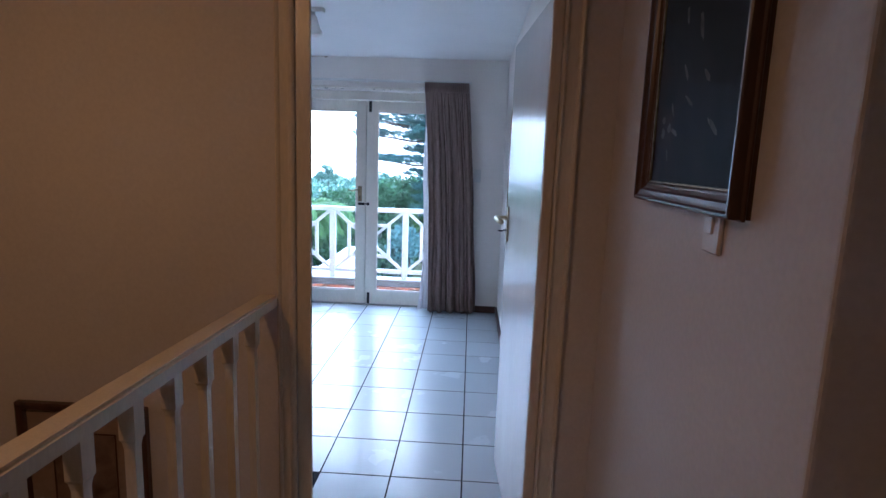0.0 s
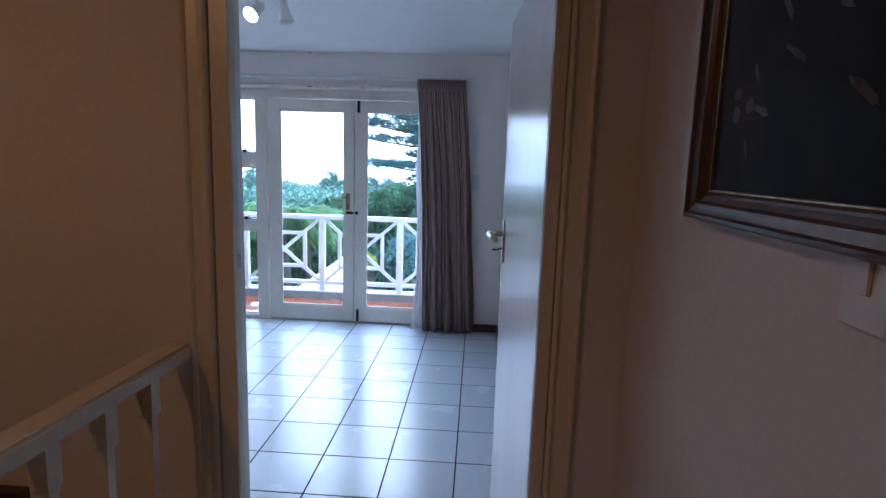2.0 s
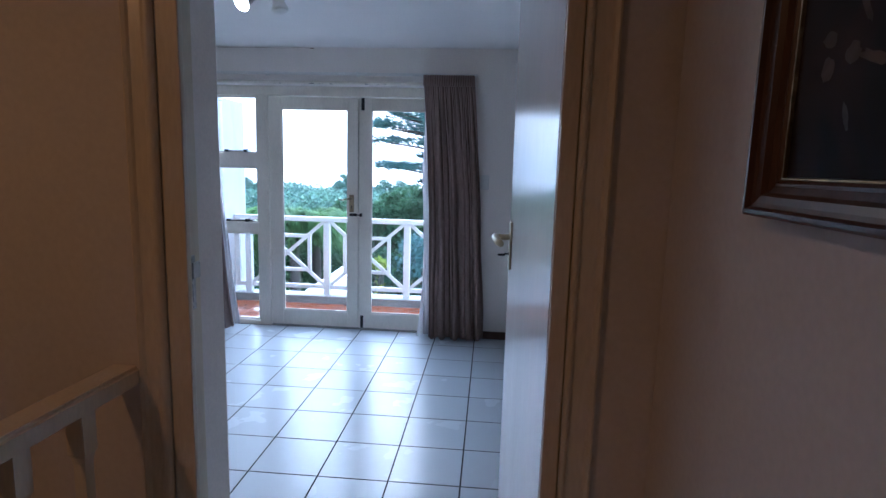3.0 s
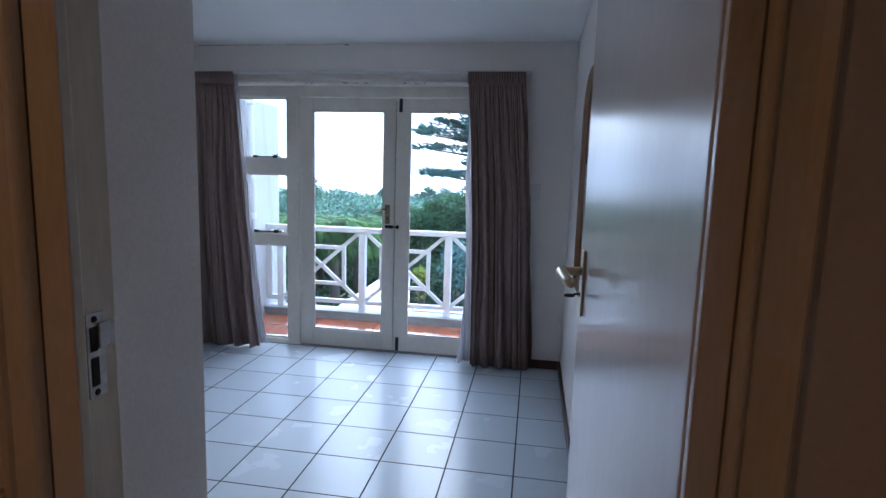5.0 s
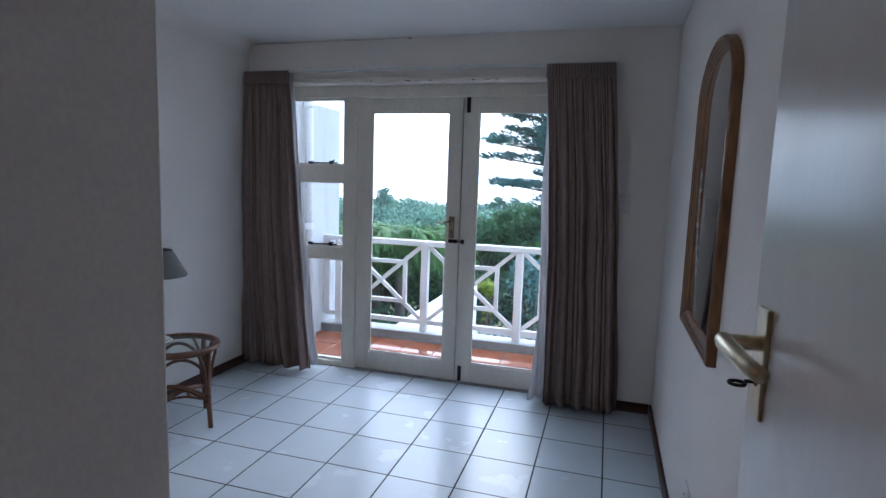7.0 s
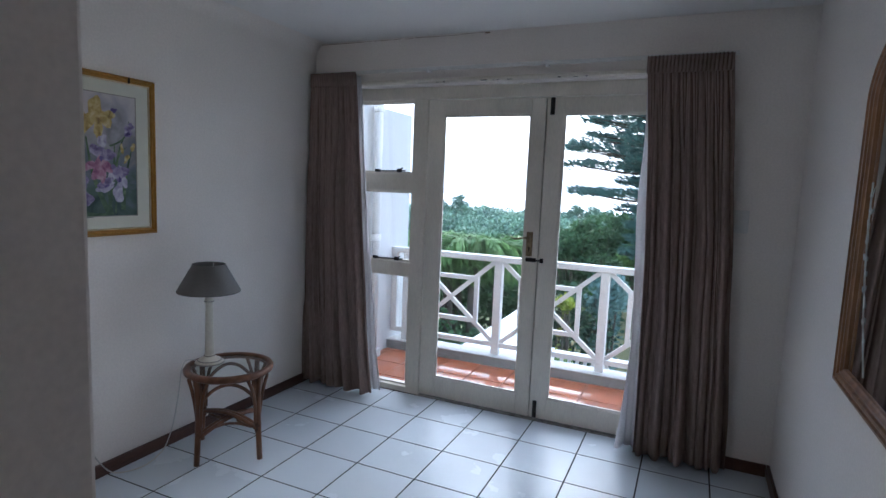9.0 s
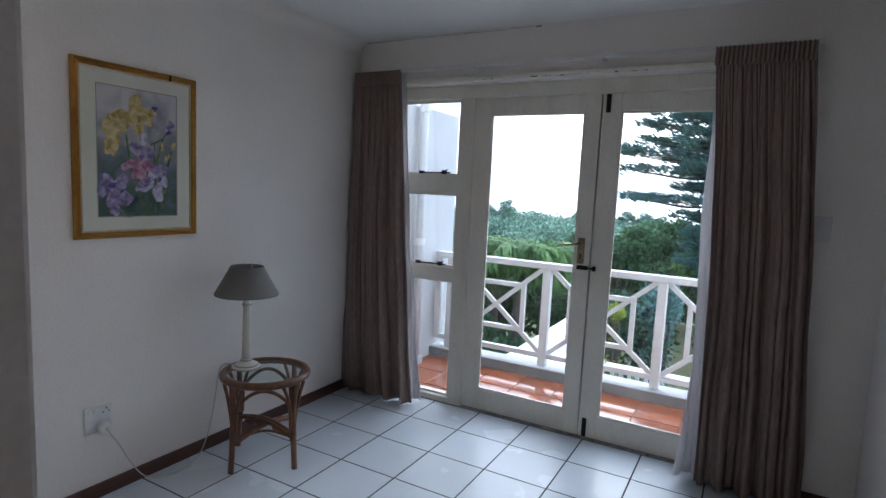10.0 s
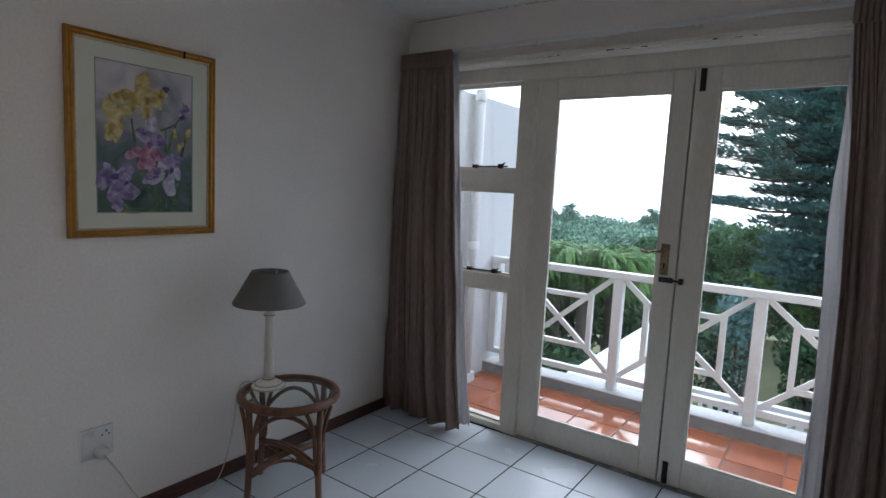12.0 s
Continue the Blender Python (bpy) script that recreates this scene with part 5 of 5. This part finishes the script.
def palm(x, y, top, reach, seed, mat, fronds=26):
    """A feather palm with arching fronds of drooping leaflets."""
    rnd = random.Random(seed)
    g = ground_z(x, y)
    base = (x, y, g)
    ob = thing("palm", base, "feather palm with arching bright green fronds", "palm", "garden palms")
    bm = bmesh.new()
    tube(bm, [(x, y, g - 0.1), (x + 0.05, y, (g + top) / 2), (x, y, top - 0.5)], [0.16, 0.12, 0.1], 10)
    part("trunk", bm, bark, ob, "", True)
    verts, faces = [], []
    stalks = bmesh.new()
    for k in range(fronds):
        a = 2.4 * k + rnd.uniform(-0.2, 0.2)
        rise = rnd.uniform(0.15, 0.75)
        L = reach * rnd.uniform(0.75, 1.1)
        out = Vector((math.cos(a), math.sin(a), 0))
        spine = []
        for i in range(13):
            t = i / 12
            spine.append(Vector((x, y, top - 0.55)) + out * L * t * (1 - 0.18 * t) + Vector((0, 0, L * (rise * 1.2 * t - (0.75 + 0.5 * rise) * t * t))))
        tube(stalks, spine, [0.022 * (1 - 0.85 * i / 12) for i in range(13)], 5)
        side = out.cross(Vector((0, 0, 1)))
        for i in range(2, 13):
            for sgn in (-1, 1):
                for sub in (0.0, 0.33, 0.66):
                    p = spine[i - 1].lerp(spine[i], sub)
                    ll = L * 0.34 * math.sin(math.pi * (0.15 + 0.8 * (i + sub) / 13.5)) * rnd.uniform(0.8, 1.1)
                    d = (side * sgn * rnd.uniform(0.25, 0.7) + out * 0.5 + Vector((0, 0, rnd.uniform(-0.25, 0.15)))).normalized()
                    w = 0.017 + 0.014 * rnd.random()
                    ll *= 1.35
                    k0 = len(verts)
                    m = p + d * ll * 0.42
                    m2 = p + d * ll * 0.68 + Vector((0, 0, -ll * 0.16))
                    e = p + d * ll * 0.86 + Vector((0, 0, -ll * 0.58))
                    n = out * w
                    verts += [p - n * 0.6, p + n * 0.6, m + n, m - n, m2 + n, m2 - n, e]
                    faces += [(k0, k0 + 1, k0 + 2, k0 + 3), (k0 + 3, k0 + 2, k0 + 4, k0 + 5), (k0 + 5, k0 + 4, k0 + 6)]
    tagged(part("frond_stalks", stalks, leaf_bright, ob), kind="stuff")
    crown = new("fronds", mesh_from("fronds", verts, faces, mat, base))
    crown.parent = ob
    return ob


def tiered_pine(x, y, height, reach, seed):
    """A tall conifer whose branches lie in level tiers."""
    rnd = random.Random(seed)
    g = ground_z(x, y)
    base = (x, y, g)
    ob = thing("pine_tree", base, "tall dark green conifer with level tiers of branches, paled by haze in its colour", "tree")
    bm = bmesh.new()
    tube(bm, [(x, y, g - 0.2), (x, y, g + height * 0.5), (x, y, g + height)], [0.32, 0.2, 0.03], 10)
    part("trunk", bm, bark, ob, "", True)
    limbs = bmesh.new()
    verts, faces = [], []
    z = g + 2.9
    while z < g + height - 0.3:
        t = (z - g) / height
        if t < 0.29:
            R = 0.52 * reach
        elif t < 0.335:
            R = 0.95 * reach
        elif t < 0.375:
            R = 0.60 * reach
        else:
            R = reach * ((1 - t) / 0.625) ** 0.5
        R *= rnd.uniform(0.93, 1.06)
        sweep = rnd.uniform(0.02, 0.06)
        for k in range(14):
            a = 2 * math.pi * k / 14 + rnd.uniform(-0.25, 0.25) + z
            r = R * rnd.uniform(0.86, 1.08)
            tip = Vector((x + r * math.cos(a), y + r * math.sin(a), z + r * sweep + rnd.gauss(0, 0.02)))
            root = Vector((x, y, z))
            tube(limbs, [root, root.lerp(tip, 0.5) - Vector((0, 0, 0.05 * r)), tip], [0.05, 0.03, 0.01], 5)
            side = Vector((-math.sin(a), math.cos(a), 0))
            clumps = [(rnd.random() ** 0.8, rnd.uniform(-1, 1), rnd.uniform(-0.04, 0.11)) for _ in range(13)]
            for s in range(int(64 * r)):
                cq, cw, cz = clumps[rnd.randrange(13)]
                q = min(1.04, max(0.08, cq + rnd.gauss(0, 0.05)))
                w = 0.40 * r * max(0.0, 1 - q) ** 0.7 + 0.07
                c = root.lerp(tip, q) + side * (cw * w + rnd.gauss(0, 0.12)) + Vector((0, 0, cz + rnd.gauss(0, 0.055)))
                d = (Vector((math.cos(a), math.sin(a), 0)) + side * rnd.uniform(-0.9, 0.9) + Vector((0, 0, rnd.uniform(-0.25, 0.5)))).normalized()
                up = Vector((rnd.uniform(-0.5, 0.5), rnd.uniform(-0.5, 0.5), 1)).normalized()
                for lean in (-0.9, 0.9, 0.0):
                    n = (d.cross(up) * math.cos(lean) + up * math.sin(lean)) * 0.028
                    L = rnd.uniform(0.14, 0.34)
                    k0 = len(verts)
                    verts += [c - d * L / 2, c + n, c + d * L / 2 + up * 0.06, c - n]
                    faces.append((k0, k0 + 1, k0 + 2, k0 + 3))
        z += rnd.uniform(0.44, 0.54)
    for k in range(26):
        h = g + height * (0.16 + 0.78 * k / 25)
        r = 1.75 * (1 - k / 34)
        a = 2.4 * k
        leaves(verts, faces, (x + 0.35 * math.cos(a), y + 0.35 * math.sin(a), h), (r, r, 0.42), 620, 0.17, rnd, 0.5)
    tagged(part("branches", limbs, bark, ob), kind="stuff")
    crown = new("needles", mesh_from("needles", verts, faces, leaf_pine_hazed, base))
    crown.parent = ob
    return ob


tiered_pine(-0.65, 22.6, 15.5, 3.95, 21)
tree("tree", -0.9, 24.6, 4.5, 2.4, leaf_bright, 151, "broad leafy tree with a dense uneven green crown", 13, 560, 0.16, 0.12)
tree("tree", 1.6, 20.6, 4.5, 2.2, leaf_green, 152, "broad leafy tree with a dense uneven green crown", 13, 560, 0.16, 0.12)
tree("tree", -4.0, 20.6, 4.1, 1.7, leaf_green, 150, "broad leafy tree with a dense uneven green crown", 13, 520, 0.15, 0.15)
palm(-4.55, 13.2, 0.80, 1.35, 31, leaf_palm, 34)
palm(-5.35, 13.7, 0.70, 1.5, 32, leaf_palm, 34)
palm(-4.6, 15.0, 0.62, 1.5, 33, leaf_palm, 28)
palm(-6.5, 13.6, 0.55, 1.6, 34, leaf_palm, 28)
palm(-5.9, 15.6, 0.50, 1.7, 35, leaf_palm, 28)
for k, (x, y, z, r, rz, m, leaf) in enumerate((
        (-5.4, 11.9, -0.9, 1.2, 0.5, leaf_green, 0.15), (-6.9, 12.0, -0.7, 1.3, 0.6, leaf_green, 0.16), (-3.9, 11.9, -1.2, 1.0, 0.5, leaf_green, 0.14), (-2.7, 12.2, -1.5, 0.9, 0.5, leaf_bright, 0.14),
        (-8.8, 12.8, -0.6, 1.5, 0.7, leaf_dark, 0.18), (-0.75, 18.9, -1.5, 0.85, 0.6, leaf_green, 0.15), (-3.0, 16.2, -0.9, 1.4, 0.8, leaf_dark, 0.17), (-4.9, 16.5, -0.6, 1.6, 0.8, leaf_green, 0.18), (-6.8, 16.5, -0.4, 1.7, 0.8, leaf_dark, 0.18),
        (-9.6, 16.8, -0.2, 1.9, 0.8, leaf_green, 0.2), (0.9, 17.4, -1.2, 1.2, 0.6, leaf_dark, 0.16), (2.6, 17.0, -1.4, 1.5, 0.8, leaf_green, 0.17), (-12.5, 18.0, 0.0, 2.2, 1.0, leaf_dark, 0.22))):
    bush(x, y, z, r, rz, m, 40 + k, "dense green garden shrub" if m is not leaf_dark else "dense dark green garden shrub", 1300, leaf)
bush(-2.05, 15.8, -0.30, 0.50, 0.60, leaf_blue, 71, "silvery blue green shrub", 1100, 0.13)
bush(-2.72, 14.2, -0.78, 0.20, 0.14, leaf_yellow, 72, "small shrub with yellow leaves", 260, 0.13)
TREES = ((-3.4, 26.5, 4.3, 2.4, leaf_green), (-0.2, 28.5, 4.4, 2.8, leaf_green), (2.8, 26.0, 4.6, 2.8, leaf_dark), (-5.9, 28.0, 4.2, 2.4, leaf_green), (-9.0, 27.0, 3.2, 2.6, leaf_green), (-12.5, 29.5, 3.5, 3.0, leaf_green), (-16.5, 28.0, 3.8, 3.2, leaf_dark),
         (-21.0, 30.0, 4.4, 3.4, leaf_green), (5.8, 28.0, 5.0, 3.0, leaf_green), (-8.2, 37.0, 4.7, 3.2, leaf_dark), (-14.0, 39.0, 4.6, 3.4, leaf_hazed_light), (-20.0, 40.0, 5.2, 3.8, leaf_dark), (-3.4, 38.0, 5.4, 3.4, leaf_dark), (2.0, 38.0, 6.0, 3.6, leaf_green), (-27.0, 42.0, 6.4, 4.2, leaf_green))
for k, (x, y, h, s, m) in enumerate(TREES):
    tree("tree", x, y, h, s, m, 100 + k, "broad leafy tree with a dense uneven green crown", 13, 560, 0.18, 0.2)

# woods that run down to the sea, haze put into their leaf colours
rnd = random.Random(77)
for mat, tone in ((leaf_hazed, "green"), (leaf_hazed_light, "light green"), (leaf_hazed_dark, "dark blue green")):
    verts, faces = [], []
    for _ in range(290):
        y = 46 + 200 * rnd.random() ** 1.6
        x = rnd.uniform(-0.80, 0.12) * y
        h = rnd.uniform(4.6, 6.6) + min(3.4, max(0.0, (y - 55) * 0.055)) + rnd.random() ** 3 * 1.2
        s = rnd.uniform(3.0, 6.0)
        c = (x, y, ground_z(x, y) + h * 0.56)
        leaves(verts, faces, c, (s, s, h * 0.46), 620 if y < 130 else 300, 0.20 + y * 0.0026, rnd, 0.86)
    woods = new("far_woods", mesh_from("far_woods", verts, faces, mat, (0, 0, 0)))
    tagged(woods, tone + " coastal woods running down to the sea, haze put into the colour", "woods", kind="stuff")
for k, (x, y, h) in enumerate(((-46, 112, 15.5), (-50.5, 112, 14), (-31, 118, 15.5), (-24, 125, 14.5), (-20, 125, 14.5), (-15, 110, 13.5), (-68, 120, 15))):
    tree("tall_tree", x, y, h * 0.86, 2.5, leaf_hazed, 200 + k, "tall tree standing above the far woods, haze put into its colour", 20, 230, 0.28, 0.58)


# ---- houses among the trees ----
house_wall = material("house_wall", (0.50, 0.48, 0.45), 0.85, vary=0.08)
roof_grey = material("roof_grey", (0.24, 0.24, 0.24), 0.8, vary=0.15)
roof_clay = material("roof_clay", (0.36, 0.20, 0.13), 0.8, vary=0.15)
for x, y, w, m in ((-23.0, 66, 5, roof_grey), (-17.5, 74, 5, roof_clay), (-36.0, 84, 10, roof_grey), (-4.5, 62, 8, roof_clay)):
    z = ground_z(x, y)
    house = thing("house", (x, y, z), "pale plastered house with a pitched roof among the trees", "house", "houses below the garden")
    part("wall", boxes((x - w / 2, x + w / 2, y - 3, y + 3, z - 0.5, z + 4.6)), house_wall, house)
    bm = bmesh.new()
    a = [bm.verts.new(p) for p in ((x - w / 2 - 0.4, y - 3.4, z + 4.6), (x + w / 2 + 0.4, y - 3.4, z + 4.6), (x + w / 2 + 0.4, y + 3.4, z + 4.6), (x - w / 2 - 0.4, y + 3.4, z + 4.6), (x - w / 2 - 0.4, y, z + 6.0), (x + w / 2 + 0.4, y, z + 6.0))]
    for q in ((0, 1, 5, 4), (2, 3, 4, 5), (0, 4, 3), (1, 2, 5), (3, 2, 1, 0)):
        bm.faces.new([a[i] for i in q])
    part("roof", bm, m, house)
    for k in range(3):
        wx = x - w / 2 + w * (k + 0.5) / 3
        part("window", boxes((wx - 0.5, wx + 0.5, y - 3.03, y - 2.98, z + 2.9, z + 4.1)), dark_iron, house)


# ---- floor tiles of the room, cut to the walls ----
def tile_mesh(name, w, d, h, mat, edge):
    bm = bmesh.new()
    base = [bm.verts.new((x, y, -h)) for x, y in ((-w / 2, -d / 2), (w / 2, -d / 2), (w / 2, d / 2), (-w / 2, d / 2))]
    mid = [bm.verts.new((v.co.x, v.co.y, -edge)) for v in base]
    top = [bm.verts.new((v.co.x - math.copysign(edge, v.co.x), v.co.y - math.copysign(edge, v.co.y), 0)) for v in base]
    for a, b in ((base, mid), (mid, top)):
        for i in range(4):
            bm.faces.new((a[i], a[(i + 1) % 4], b[(i + 1) % 4], b[i]))
    bm.faces.new(top)
    return mesh_of(name, bm, mat)


def lay(parent, name, x0, x1, y0, y1, ox, oy, pitch, joint, top, mat, edge, skip=None):
    """Lay tiles on a grid through (ox, oy); cut ones get a mesh of their own."""
    cache = {}
    i0, i1 = math.floor((x0 - ox) / pitch), math.ceil((x1 - ox) / pitch)
    j0, j1 = math.floor((y0 - oy) / pitch), math.ceil((y1 - oy) / pitch)
    for i in range(i0, i1):
        for j in range(j0, j1):
            a, b = max(x0, ox + i * pitch) + joint / 2, min(x1, ox + (i + 1) * pitch) - joint / 2
            c, d = max(y0, oy + j * pitch) + joint / 2, min(y1, oy + (j + 1) * pitch) - joint / 2
            if b - a < 0.015 or d - c < 0.015 or (skip and skip((a + b) / 2, (c + d) / 2)):
                continue
            key = (round(b - a, 3), round(d - c, 3))
            if key not in cache:
                cache[key] = tile_mesh(name, *key, 0.006, mat, edge)
            ob = new(name, cache[key])
            ob.parent = parent
            ob.location = ((a + b) / 2, (c + d) / 2, top + random.uniform(-0.0002, 0.0002))
            ob.rotation_euler = (random.uniform(-0.0012, 0.0012), random.uniform(-0.0012, 0.0012), 0)


floor = structure("floor", boxes((LEFT, RIGHT, BACK, FY0 - 0.01, -0.2, -0.0010), (PASS_L, RIGHT, DOORWALL, BACK, -0.2, -0.0010), (OPEN_L, MUL_R, FY0 - 0.01, FY0 - 0.003, -0.2, -0.0010)), grout, "pale grey glazed floor tiles with dark joints", "floor")
lay(floor, "tile", LEFT, RIGHT, DOORWALL, FY0 - 0.01, TX, TY, TILE, 0.0075, 0.0, floor_tile, 0.0006, lambda x, y: x < PASS_L and y < BACK)
balcony_floor = structure("balcony_floor", boxes((-2.86, 0.9, WINDOW + 0.25, KERB, -0.04, -0.033), (OPEN_L, OPEN_R, FY1 + 0.05, WINDOW + 0.25, -0.04, -0.033)), terracotta_joint, "wet glossy terracotta balcony tiles", "balcony floor")
lay(balcony_floor, "terracotta_tile", -2.86, 0.9, FY1 + 0.05, KERB, -1.30, 6.30, 0.30, 0.008, -0.028, terracotta, 0.003, lambda x, y: y < WINDOW + 0.25 and not OPEN_L < x < OPEN_R)
